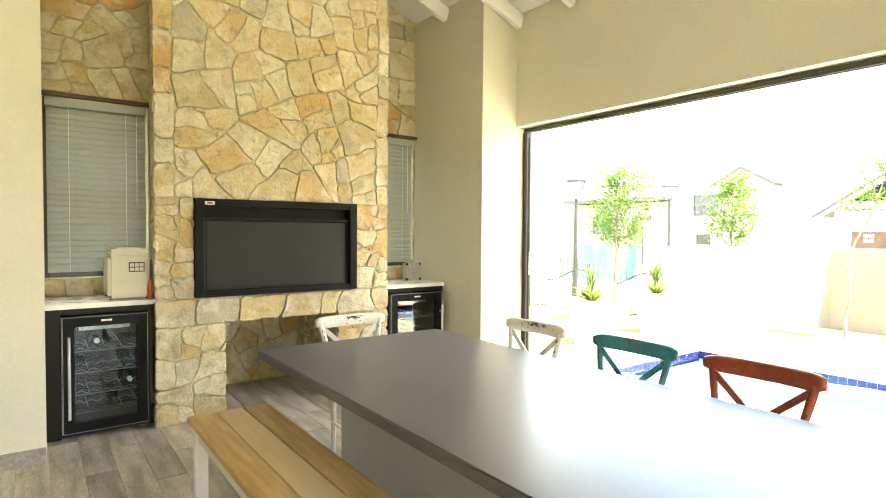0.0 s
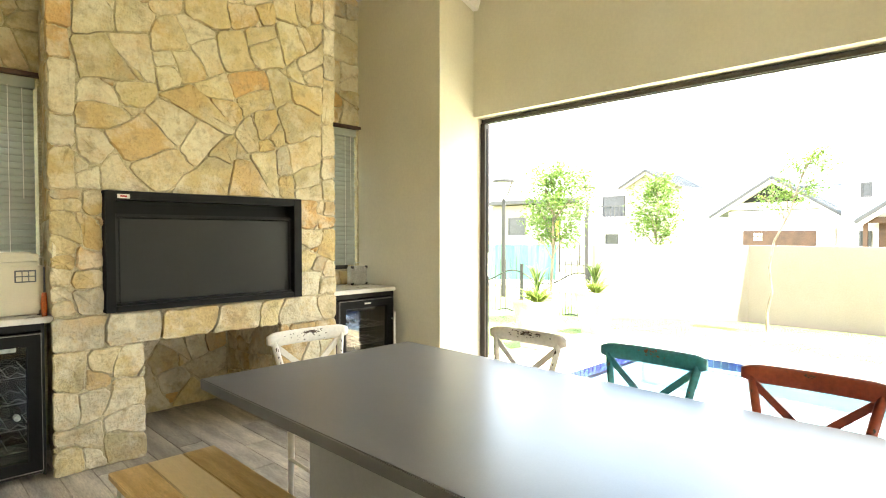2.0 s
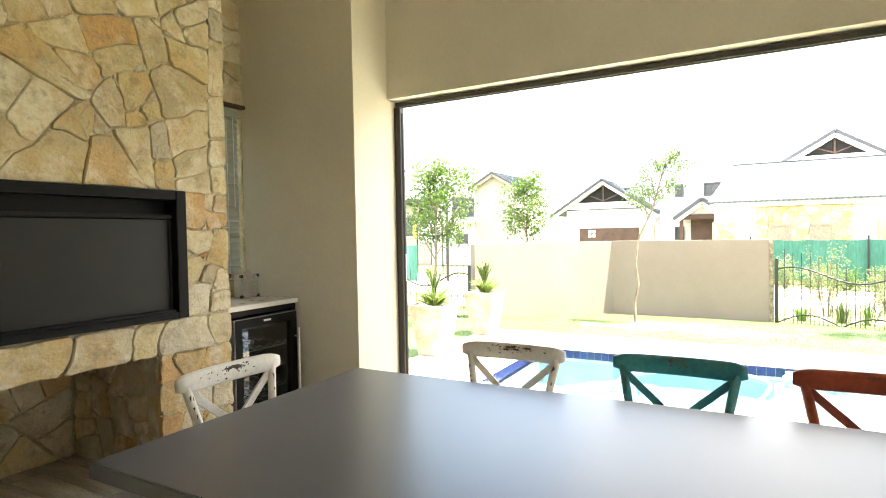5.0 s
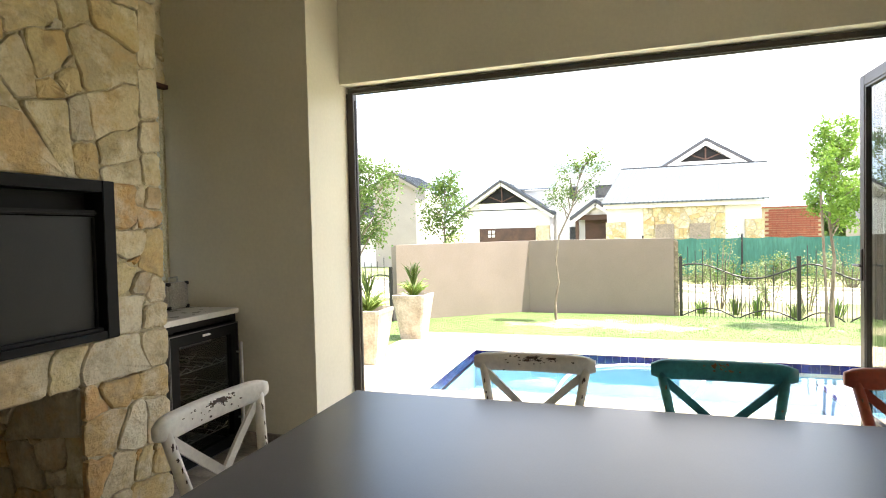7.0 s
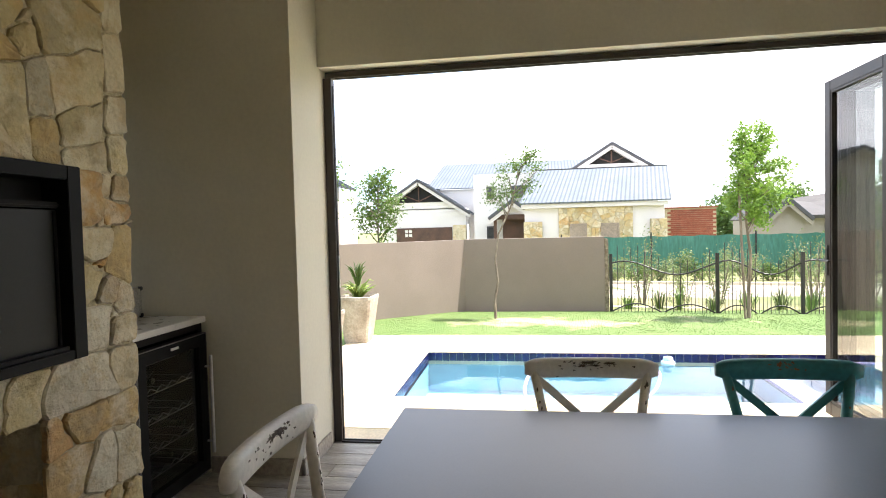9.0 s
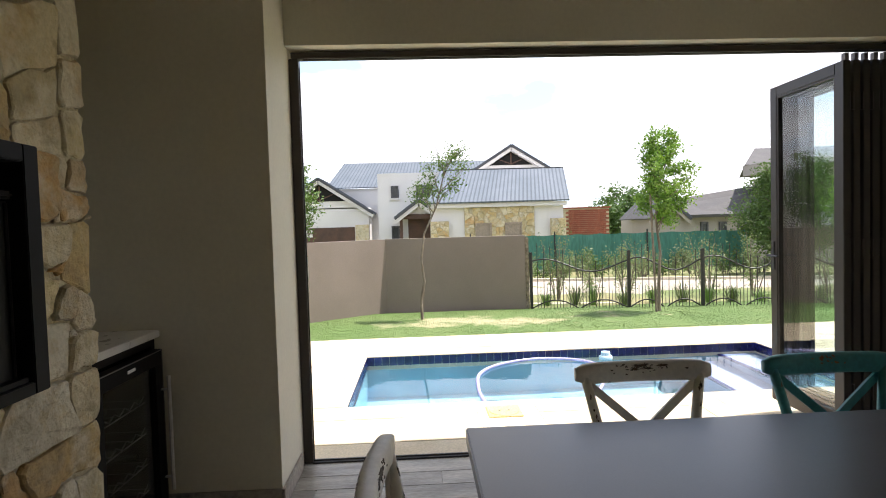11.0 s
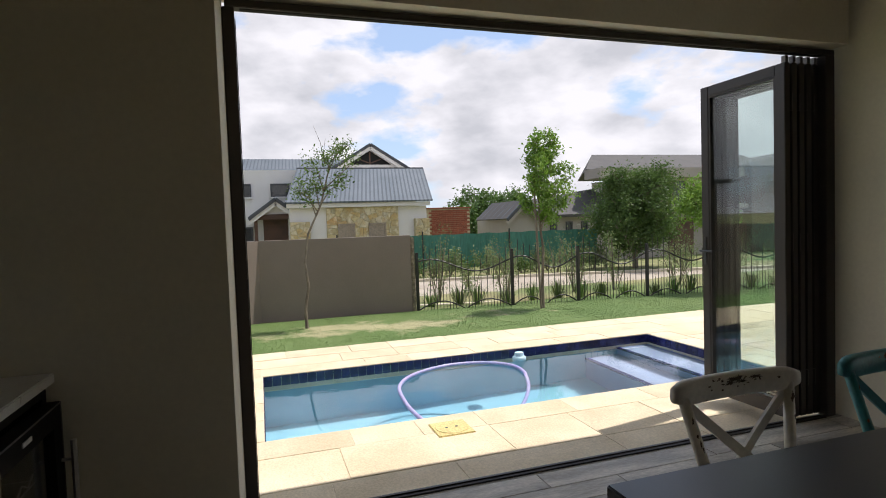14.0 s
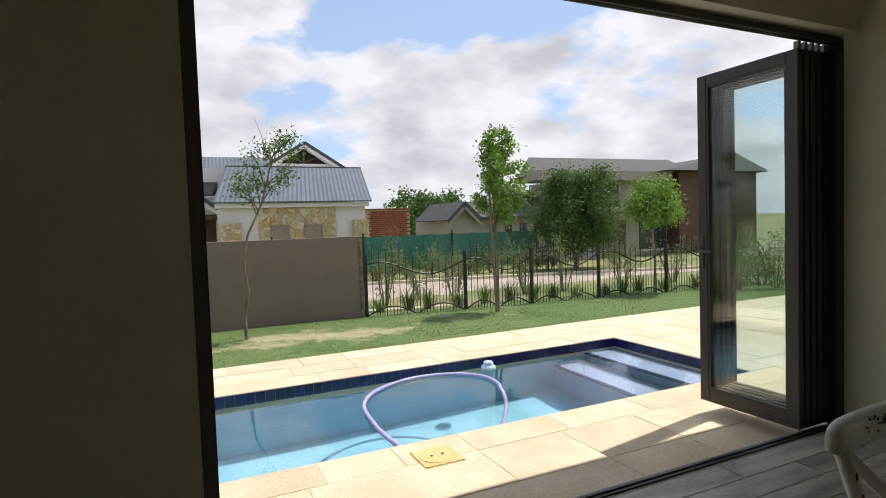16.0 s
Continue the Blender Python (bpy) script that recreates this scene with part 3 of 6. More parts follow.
# ceiling boards and rafters slope up from the garden side
bm = B()
slab(bm, [(3.75, -4.8, ceil_z(3.75)), (3.75, 4.9, ceil_z(3.75)), (-2.5, 4.9, ceil_z(-2.5)), (-2.5, -4.8, ceil_z(-2.5))], -0.12)
slab(bm, [(-2.5, -4.8, ceil_z(-2.5)), (-2.5, 4.9, ceil_z(-2.5)), (-6.7, 4.9, ceil_z(-2.5) - 1.5), (-6.7, -4.8, ceil_z(-2.5) - 1.5)], -0.12)
structure("ceiling", bm, CEIL, "white boarded sloping ceiling", "ceiling")
for i, y in enumerate([3.99, 3.42, 2.82, 2.22, 1.62, 1.02, 0.42, -0.35, -0.95, -1.55, -2.15, -2.75, -3.35, -3.95]):
    x1 = X_PIER if (y > 3.5 or y < -0.05) else X_IN
    bm = B()
    bar(bm, (x1 - 0.002, y, ceil_z(x1) - 0.075), (-2.45, y, ceil_z(-2.45) - 0.075), 0.055, 0.13, 0.006)
    single("rafter", bm, RAFTER, "white painted exposed timber rafter", "rafter", "ceiling rafters")

# eaves over the terrace
bm = B()
slab(bm, [(3.567, -6, 2.90), (4.15, -6, 2.70), (4.15, 8, 2.70), (3.567, 8, 2.90)], -0.12)
structure("eaves", bm, CEIL, "white eaves overhanging the terrace", "eaves")
structure("wall_house_north", boxed(-6.7, 3.75, 4.95, 5.1, 0, 0.6), PLASTER, "plastered plinth outside the house", "wall")

cb = B()
box(cb, 0.63, 0.978, 4.502, 4.8, 0, 0.69)
box(cb, 1.887, 2.325, 4.502, 4.8, 0, 0.69)
box(cb, 0.63, 2.325, 4.502, 4.8, 0.694, 4.6)
box(cb, 0.98, 1.885, 4.765, 4.8, 0, 0.69)
structure("wall_chimney_back", cb, MORTAR, "plain wall behind the chimney breast", "wall")

# skirting
for x0, x1, y0, y1 in ((-6.5, -0.060, 3.645, 3.659), (X_PIER - 0.015, X_PIER - 0.002, 3.466, 3.99),
                       (X_PIER - 0.015, X_IN + 0.01, 3.451, 3.464), (X_PIER - 0.015, X_PIER - 0.001, -4.59, -0.05)):
    structure("baseboard", boxed(x0, x1, y0, y1, 0, 0.09, 0.003), SKIRT, "dark tiled skirting", "skirting")

# ---- chimney breast of faced sandstone ----
CX0, CX1, CY = 0.558, 2.325, 3.915
BX0, BX1, BZ0, BZ1 = 0.789, 2.016, 0.866, 1.552
NX0, NX1, NZ = 1.0, 1.865, 0.672
chimney = thing("chimney_breast", (1.42, 4.2, 0), "chimney breast faced in irregular honey-coloured sandstone", "fireplace", kind="structure")
SPLAY = 0.07                                # the west flank runs slightly askew
core = B()
TOP = 4.15
base_f = [core.verts.new((x, y, 0)) for x, y in ((CX0, CY), (BX0 - 0.002, CY), (BX0 - 0.002, BACK), (CX0 + SPLAY, BACK))]
lid_f = [core.verts.new((v.co.x, v.co.y, TOP)) for v in base_f]
core.faces.new(base_f[::-1])
core.faces.new(lid_f)
for k in range(4):
    core.faces.new((base_f[k], base_f[(k + 1) % 4], lid_f[(k + 1) % 4], lid_f[k]))
box(core, BX1 + 0.002, CX1, CY, BACK, 0, TOP)
box(core, BX0 - 0.002, BX1 + 0.002, CY, BACK, BZ1 + 0.002, TOP)
box(core, BX0 - 0.002, BX1 + 0.002, CY, BACK, NZ + 0.02, BZ0 - 0.002)
box(core, BX0 - 0.002, NX0 - 0.02, CY, BACK, 0, NZ + 0.02)
box(core, NX1 + 0.02, BX1 + 0.002, CY, BACK, 0, NZ + 0.02)
part("mortar_core", core, MORTAR, chimney, "sandy brown mortar")


def front(u, v, h):
    return (u, CY - h, v)


def flank(u, v, h):
    return (CX0 + SPLAY * (u - CY) / (BACK - CY) - h, u, v)


def inner_back(u, v, h):
    return (u, 4.765 - h, v)


def inner_right(u, v, h):
    return (NX1 + 0.02 - h, u, v)


def inner_left(u, v, h):
    return (NX0 - 0.02 + h, u, v)


face_with_stones(chimney, CX0 - 0.02, CX1 + 0.01, BZ1, 3.62, front, 0.13, 0.27, corner=True)
face_with_stones(chimney, CX0 - 0.02, BX0, NZ + 0.19, BZ1, front, 0.11, 0.20)
face_with_stones(chimney, BX1, CX1 + 0.01, NZ + 0.19, BZ1, front, 0.11, 0.20)
face_with_stones(chimney, CX0 - 0.02, CX1 + 0.01, NZ, NZ + 0.185, front, 0.14, 0.34, rows=1)
face_with_stones(chimney, CX0 - 0.02, NX0, 0.0, NZ, front, 0.12, 0.26)
face_with_stones(chimney, NX1, CX1 + 0.01, 0.0, NZ, front, 0.12, 0.26)
face_with_stones(chimney, CY - 0.01, BACK - 0.01, 0.9, 3.6, flank, 0.12, 0.30, depth=(0.01, 0.02))
face_with_stones(chimney, NX0, NX1, 0.0, NZ, inner_back, 0.12, 0.30)
face_with_stones(chimney, CY + 0.02, 4.74, 0.0, NZ, inner_right, 0.12, 0.30, depth=(0.01, 0.02))
face_with_stones(chimney, CY + 0.02, 4.74, 0.0, NZ, inner_left, 0.12, 0.30, depth=(0.01, 0.02))

# stone walls behind the two recesses, with a window opening in each
WZ0, WZ1 = 0.985, 2.27


def recess_wall(name, x0, x1, wx0, wx1):
    w = thing(name, ((x0 + x1) / 2, BACK + 0.15, 0), "sandstone-faced wall round a small window", "wall", kind="structure")
    c = B()
    box(c, x0, x1, BACK + 0.02, BACK + 0.3, 0, WZ0)
    box(c, x0, x1, BACK + 0.02, BACK + 0.3, WZ1, 4.3)
    if wx0 - x0 > 0.01:
        box(c, x0, wx0, BACK + 0.02, BACK + 0.3, WZ0, WZ1)
    if x1 - wx1 > 0.01:
        box(c, wx1, x1, BACK + 0.02, BACK + 0.3, WZ0, WZ1)
    part("mortar_core", c, MORTAR, w, "sandy brown mortar")

    def back(u, v, h):
        return (u, BACK + 0.02 - h, v)
    face_with_stones(w, x0, x1, WZ1 + 0.01, 3.75, back, 0.13, 0.27)
    face_with_stones(w, x0, x1, 0.86, WZ0 - 0.005, back, 0.08, 0.2, rows=1)
    part("lintel", boxed(x0, x1, BACK - 0.02, BACK + 0.02, WZ1 - 0.018, WZ1 + 0.008), TIMBER_D, w, "thin dark lintel strip")


recess_wall("wall_recess_west", -0.058, CX0 + SPLAY, -0.045, 0.60)
recess_wall("wall_recess_east", CX1, X_PIER, 2.40, 2.985)


def small_window(name, x0, x1):
    w = thing(name, ((x0 + x1) / 2, BACK + 0.2, WZ0), "aluminium-framed window behind a blind", "window", kind="structure")
    y = BACK + 0.16
    for a in ((x0, x0 + 0.04, WZ0, WZ1), (x1 - 0.04, x1, WZ0, WZ1), (x0 + 0.041, x1 - 0.041, WZ0, WZ0 + 0.04),
              (x0 + 0.041, x1 - 0.041, WZ1 - 0.04, WZ1), (x0 + 0.041, x1 - 0.041, 1.60, 1.64)):
        part("window_frame", boxed(a[0], a[1], y, y + 0.05, a[2], a[3], 0.003), ALU, w)
    p = part("pane", boxed(x0 + 0.03, x1 - 0.03, y + 0.02, y + 0.026, WZ0 + 0.03, WZ1 - 0.03), GLASS, w)
    p.visible_shadow = False


def blind(x0, x1):
    b = thing("venetian_blind", ((x0 + x1) / 2, BACK + 0.04, WZ1), "closed grey-white venetian blind with thin horizontal slats", "blind", "window blinds")
    part("headrail", boxed(x0 + 0.004, x1 - 0.004, BACK + 0.015, BACK + 0.065, WZ1 - 0.085, WZ1 - 0.02, 0.004), BLIND, b)
    s = B()
    w = x1 - x0 - 0.02
    prof = [(-0.026, 0.0), (-0.013, 0.0035), (0, 0.0045), (0.013, 0.0035), (0.026, 0.0)]
    rows = []
    for sx in (-w / 2, w / 2):
        rows.append([s.verts.new((sx, p[0], p[1] + d)) for d in (0, -0.0018) for p in prof])
    a, c = rows
    for k in range(4):
        s.faces.new((a[k], a[k + 1], c[k + 1], c[k]))
        s.faces.new((a[k + 5], c[k + 5], c[k + 6], a[k + 6]))
    for k in (0, 4):
        s.faces.new((a[k], c[k], c[k + 5], a[k + 5]))
    me = mesh_of(s, "slat", BLIND, True)
    z = WZ1 - 0.105
    i = 0
    while z > WZ0 + 0.05:
        o = piece("slat", me, b)
        tilt = 63 if not 14 <= i <= 17 else 74
        o.matrix_basis = pose((x0 + x1) / 2, BACK + 0.04, z, tilt + rng.uniform(-2, 2), 0, 0)
        z -= 0.0405
        i += 1
    part("bottom_rail", boxed(x0 + 0.01, x1 - 0.01, BACK + 0.022, BACK + 0.058, z - 0.002, z + 0.02, 0.003), BLIND, b)
    for f in (0.22, 0.78):
        xx = x0 + f * (x1 - x0)
        part("ladder_cord", tube(B(), [(xx, BACK + 0.012, WZ1 - 0.08), (xx, BACK + 0.012, z)], 0.0022, 5), WHITE, b)
    part("tilt_cord", tube(B(), [(x1 - 0.07, BACK + 0.008, WZ1 - 0.09), (x1 - 0.07, BACK + 0.006, WZ1 - 0.75)], 0.003, 5), WHITE, b)


small_window("window_1", -0.045, 0.60)
small_window("window_2", 2.40, 2.985)
blind(-0.036, 0.594)
blind(2.404, 2.981)

# ---- built-in barbecue ----
BY = CY - 0.037                             # the steel frame stands proud of the stone
braai = thing("built_in_barbecue", (1.41, 4.0, BZ0), "black steel built-in barbecue with closed roll-down front", "barbecue")
for a in ((BX0, BX0 + 0.05, BZ0, BZ1), (BX1 - 0.06, BX1, BZ0, BZ1), (BX0 + 0.051, BX1 - 0.061, BZ1 - 0.05, BZ1), (BX0 + 0.051, BX1 - 0.061, BZ0, BZ0 + 0.035)):
    part("housing_side", boxed(a[0], a[1], BY - 0.025, BY + 0.45, a[2], a[3], 0.003), STEEL, braai, "black steel surround frame")
part("shutter", boxed(BX0 + 0.052, BX1 - 0.062, BY + 0.020, BY + 0.035, BZ0 + 0.036, BZ1 - 0.155, 0.004), STEEL_DULL, braai, "matt black roll-down shutter panel")
part("hood_rail", boxed(BX0 + 0.052, BX1 - 0.062, BY + 0.002, BY + 0.03, BZ1 - 0.150, BZ1 - 0.128, 0.008), STEEL_AND_SHADE, braai, "black pull rail")
part("back_plate", boxed(BX0 + 0.001, BX1 - 0.001, BY + 0.46, BY + 0.48, BZ0 + 0.001, BZ1 - 0.001), STEEL, braai)
part("hood_panel", boxed(BX0 + 0.052, BX1 - 0.062, BY + 0.08, BY + 0.095, BZ1 - 0.14, BZ1 - 0.051), STEEL, braai)
for x in (BX0 + 0.075, BX1 - 0.085):
    part("guide_strip", boxed(x, x + 0.007, BY + 0.014, BY + 0.0195, BZ0 + 0.037, BZ1 - 0.16), STEEL, braai)
badge = part("badge", boxed(BX0 + 0.06, BX0 + 0.125, BY - 0.029, BY - 0.0252, BZ1 - 0.043, BZ1 - 0.019, 0.002), LABEL_W, braai, "small white and red oval badge")
part("badge_mark", boxed(BX0 + 0.075, BX0 + 0.11, BY - 0.0305, BY - 0.0292, BZ1 - 0.036, BZ1 - 0.026), FOIL_R, badge)
part("ash_drawer", boxed(BX0 + 0.06, BX1 - 0.07, BY - 0.012, BY + 0.018, BZ0 + 0.0365, BZ0 + 0.05), STEEL, braai)


# ---- wine coolers under stone worktops ----
def cooler(x0, x1, dx0, dx1, label, side):
    yf = 4.02
    c = thing("wine_cooler", ((x0 + x1) / 2, 4.25, 0), label, "wine cooler")
    sh = B()
    for a in ((x0, dx0 - 0.006), (dx1 + 0.006, x1)):
        if a[1] - a[0] > 0.004:
            box(sh, a[0], a[1], yf, BACK, 0, 0.826)
    box(sh, dx0 - 0.005, dx1 + 0.005, yf, BACK, 0.79, 0.826)
    box(sh, dx0 - 0.005, dx1 + 0.005, yf + 0.03, BACK, 0.0, 0.06)
    box(sh, dx0 - 0.005, dx1 + 0.005, BACK - 0.03, BACK, 0.061, 0.789)
    part("surround", sh, FRIDGE, c, "black cabinet surround")
    d = part("door", frame_of(dx0, dx1, yf - 0.05, yf - 0.008, 0.04, 0.78, 0.065), STEEL, c, "black framed glass door")
    g = part("glass", boxed(dx0 + 0.06, dx1 - 0.06, yf - 0.035, yf - 0.028, 0.10, 0.72), GLASS, d)
    g.visible_shadow = False
    part("trim", frame_of(dx0 + 0.001, dx1 - 0.001, yf - 0.053, yf - 0.0505, 0.041, 0.779, 0.004), STEEL_TRIM, d, "thin dull steel edge trim")
    part("edge_strip", boxed(dx0 - 0.004, dx0 - 0.0005, yf - 0.05, yf - 0.012, 0.042, 0.778), STEEL_TRIM, d, "dull steel door edge")
    hx = dx0 + 0.035 if side < 0 else dx1 - 0.02
    part("handle", tube(B(), [(hx, yf - 0.085, 0.14), (hx, yf - 0.085, 0.66)], 0.009, 8), CHROME, d, "vertical brushed steel bar handle")
    for hz in (0.2, 0.6):
        part("handle_post", tube(B(), [(hx, yf - 0.084, hz), (hx, yf - 0.051, hz)], 0.006, 6), CHROME, d)
    part("control_panel", boxed(dx0 + 0.2 * (dx1 - dx0), dx1 - 0.2 * (dx1 - dx0), yf + 0.06, yf + 0.10, 0.675, 0.70), LABEL_W if side < 0 else DARKPL, c, "pale control strip")
    part("badge", boxed((dx0 + dx1) / 2 - 0.03, (dx0 + dx1) / 2 + 0.03, yf - 0.054, yf - 0.0505, 0.742, 0.754), LABEL_W, d, "tiny white badge")
    for i, z in enumerate((0.16, 0.28, 0.42, 0.56)):
        r = B()
        n = 24
        for row_y in (yf + 0.03, yf + 0.25):
            tube(r, [(dx0 + 0.03 + (dx1 - dx0 - 0.06) * k / n, row_y, z + 0.011 * math.cos(2 * math.pi * k / 4)) for k in range(n + 1)], 0.003, 5)
        tube(r, [(dx0 + 0.03, yf + 0.028, z - 0.016), (dx1 - 0.03, yf + 0.028, z - 0.016)], 0.003, 5)
        for k in range(5):
            xx = dx0 + 0.05 + (dx1 - dx0 - 0.1) * k / 4
            tube(r, [(xx, yf + 0.03, z), (xx, yf + 0.4, z)], 0.002, 4)
        part("rack", r, RACK, c, "wavy wire bottle rack")
        for k in range(4):
            if (i * 3 + k * 5) % 4 == 0 or (i + k) % 2:
                continue
            xx = dx0 + 0.1 + (dx1 - dx0 - 0.2) * k / 3
            bt = single("wine_bottle", tube(B(), [(xx, yf + 0.33, z + 0.043), (xx, yf + 0.15, z + 0.043), (xx, yf + 0.11, z + 0.043), (xx, yf + 0.035, z + 0.043)],
                                            [0.036, 0.036, 0.015, 0.014], 12), BOTTLE, "dark wine bottle lying in a wire rack", "bottle", "cooled bottles", smooth=True)
            part("capsule", tube(B(), [(xx, yf + 0.075, z + 0.043), (xx, yf + 0.033, z + 0.043)], [0.0155, 0.0158], 10),
                 (FOIL_R, LABEL_W, BOTTLE)[(i + k) % 3] if side < 0 else BOTTLE, bt, "foil capsule")
    return c


def frame_of(x0, x1, y0, y1, z0, z1, w):
    f = B()
    ring = [(x0, z0), (x1, z0), (x1, z1), (x0, z1)]
    hole = [(x0 + w, z0 + w), (x1 - w, z0 + w), (x1 - w, z1 - w), (x0 + w, z1 - w)]
    oa, ob, ia, ib = ([f.verts.new((x, y, z)) for x, z in pts] for pts, y in ((ring, y0), (ring, y1), (hole, y0), (hole, y1)))
    for k in range(4):
        n = (k + 1) % 4
        for q in ((oa[k], oa[n], ia[n], ia[k]), (ob[k], ib[k], ib[n], ob[n]), (oa[k], ob[k], ob[n], oa[n]), (ia[k], ia[n], ib[n], ib[k])):
            f.faces.new(q)
    bmesh.ops.recalc_face_normals(f, faces=f.faces[:])
    return f


cooler(-0.055, 0.53, 0.03, 0.51, "black glass-fronted wine cooler holding dark bottles", -1)
cooler(2.345, 2.998, 2.41, 2.955, "black glass-fronted wine cooler reflecting the bright garden", 1)
for x0, x1 in ((-0.056, 0.575), (2.342, 3.002)):
    single("worktop", boxed(x0, x1, 3.995, BACK - 0.002, 0.828, 0.86, 0.004), COUNTER, "pale stone worktop over the wine cooler", "worktop", "recess worktops")

# ice maker, case and brush on the worktops
ice = thing("ice_maker", (0.41, 4.25, 0.861), "cream countertop ice maker with rounded lid", "ice maker")
part("body", boxed(0.293, 0.548, 4.10, 4.42, 0.866, 1.155, 0.022), CREAM, ice, smooth=False)
lid = part("lid", boxed(0.296, 0.545, 4.102, 4.418, 1.157, 1.20, 0.018), CREAM, ice)
part("lid_grip", boxed(0.34, 0.50, 4.13, 4.39, 1.2005, 1.207, 0.003), CREAM, lid, "raised lid panel")
pan = part("control_panel", boxed(0.415, 0.512, 4.094, 4.0985, 1.045, 1.112, 0.002), DARKPL, ice, "small dark button panel")
for k in range(3):
    for j in range(2):
        part("button", boxed(0.422 + k * 0.029, 0.446 + k * 0.029, 4.0915, 4.0938, 1.052 + j * 0.029, 1.075 + j * 0.029), CREAM, pan)
for x in (0.313, 0.528):
    for y in (4.12, 4.40):
        part("foot", tube(B(), [(x, y, 0.8605), (x, y, 0.867)], 0.012, 8), DARKPL, ice)
br = thing("grill_lighter", (0.536, 4.06, 0.861), "orange and black grill tool standing on the worktop", "tool")
part("grip", tube(B(), [(0.535, 4.03, 0.861), (0.533, 4.032, 0.93), (0.536, 4.035, 0.99)], [0.012, 0.016, 0.011], 8), ORANGE, br, smooth=True)
part("shaft", tube(B(), [(0.536, 4.035, 0.991), (0.538, 4.045, 1.13)], [0.006, 0.004], 6), DARKPL, br)
cs = thing("aluminium_case", (2.885, 4.38, 0.861), "small aluminium tool case with handle and dark corners", "case")
part("shell", boxed(2.80, 2.965, 4.34, 4.42, 0.862, 1.025, 0.008), CASE, cs)
part("handle", tube(B(), [(2.85, 4.38, 1.026), (2.852, 4.38, 1.055), (2.914, 4.38, 1.055), (2.916, 4.38, 1.026)], 0.006, 6), CASE, cs)
for x in (2.797, 2.945):
    for z in (0.860, 1.005):
        part("corner_guard", boxed(x, x + 0.022, 4.336, 4.36, z + 0.001, z + 0.023, 0.003), DARKPL, cs)
    part("latch", boxed(x + 0.03 if x < 2.9 else x - 0.02, x + 0.045 if x < 2.9 else x - 0.005, 4.333, 4.3395, 0.985, 1.015), CHROME, cs)

# ---- table, bench, chairs ----
table = thing("dining_table", (1.4, 1.35, 0), "long dining table with a satin dark grey composite top", "table")
part("tabletop", boxed(0.828, 1.968, -0.05, 2.672, 0.67, 0.714, 0.004), TABLE, table, "satin dark grey slab top")
part("pedestal", boxed(1.17, 1.67, 0.25, 2.40, 0, 0.669, 0.004), BASE, table, "grey painted panelled plinth")

bench = thing("bench", (0.665, 1.8, 0), "wooden plank bench with white painted frame", "bench")
for i, (x0, x1) in enumerate(((0.477, 0.605), (0.607, 0.735), (0.737, 0.862))):
    part("seat_plank", boxed(x0, x1, 0.95, 2.622, 0.418, 0.444, 0.003), PALEWOOD if i == 1 else OAK, bench,
         "pale cream timber plank" if i == 1 else "honey brown oiled plank")
for x in (0.50, 0.80):
    part("side_rail", boxed(x, x + 0.03, 1.0, 2.56, 0.35, 0.417, 0.003), WHITE, bench)
    for y in (1.0, 2.51):
        part("leg", boxed(x - 0.012, x + 0.045, y, y + 0.055, 0, 0.4175, 0.004), WHITE, bench, "white painted square leg")
for y in (1.01, 2.53):
    part("end_rail", boxed(0.546, 0.787, y, y + 0.025, 0.35, 0.417, 0.003), WHITE, bench)


def flake(centre, half, jag, y_of, ny, points=44):
    """One ragged flake of bare timber, following the curve of the paint that it breaks."""
    b = B()
    rad = []
    for i in range(points):
        r = rng.uniform(1 - jag, 1.0)
        rad.append(r if i % 2 else r * rng.uniform(0.3, 0.9))
    rows = []
    for g in (0.25, 0.6, 1.0):
        row = []
        for i, r in enumerate(rad):
            a = 2 * math.pi * i / points
            x, z = centre[0] + half[0] * g * r * math.cos(a), centre[1] + half[1] * g * r * math.sin(a)
            row.append(b.verts.new((x, y_of(x, z) + ny * 0.0007, z)))
        rows.append(row)
    rows.append([b.verts.new(v.co - Vector((0, ny * 0.002, 0))) for v in rows[-1]])
    b.faces.new(rows[0])
    for r0, r1 in zip(rows, rows[1:]):
        for i in range(points):
            b.faces.new((r0[i], r0[(i + 1) % points], r1[(i + 1) % points], r1[i]))
    return b


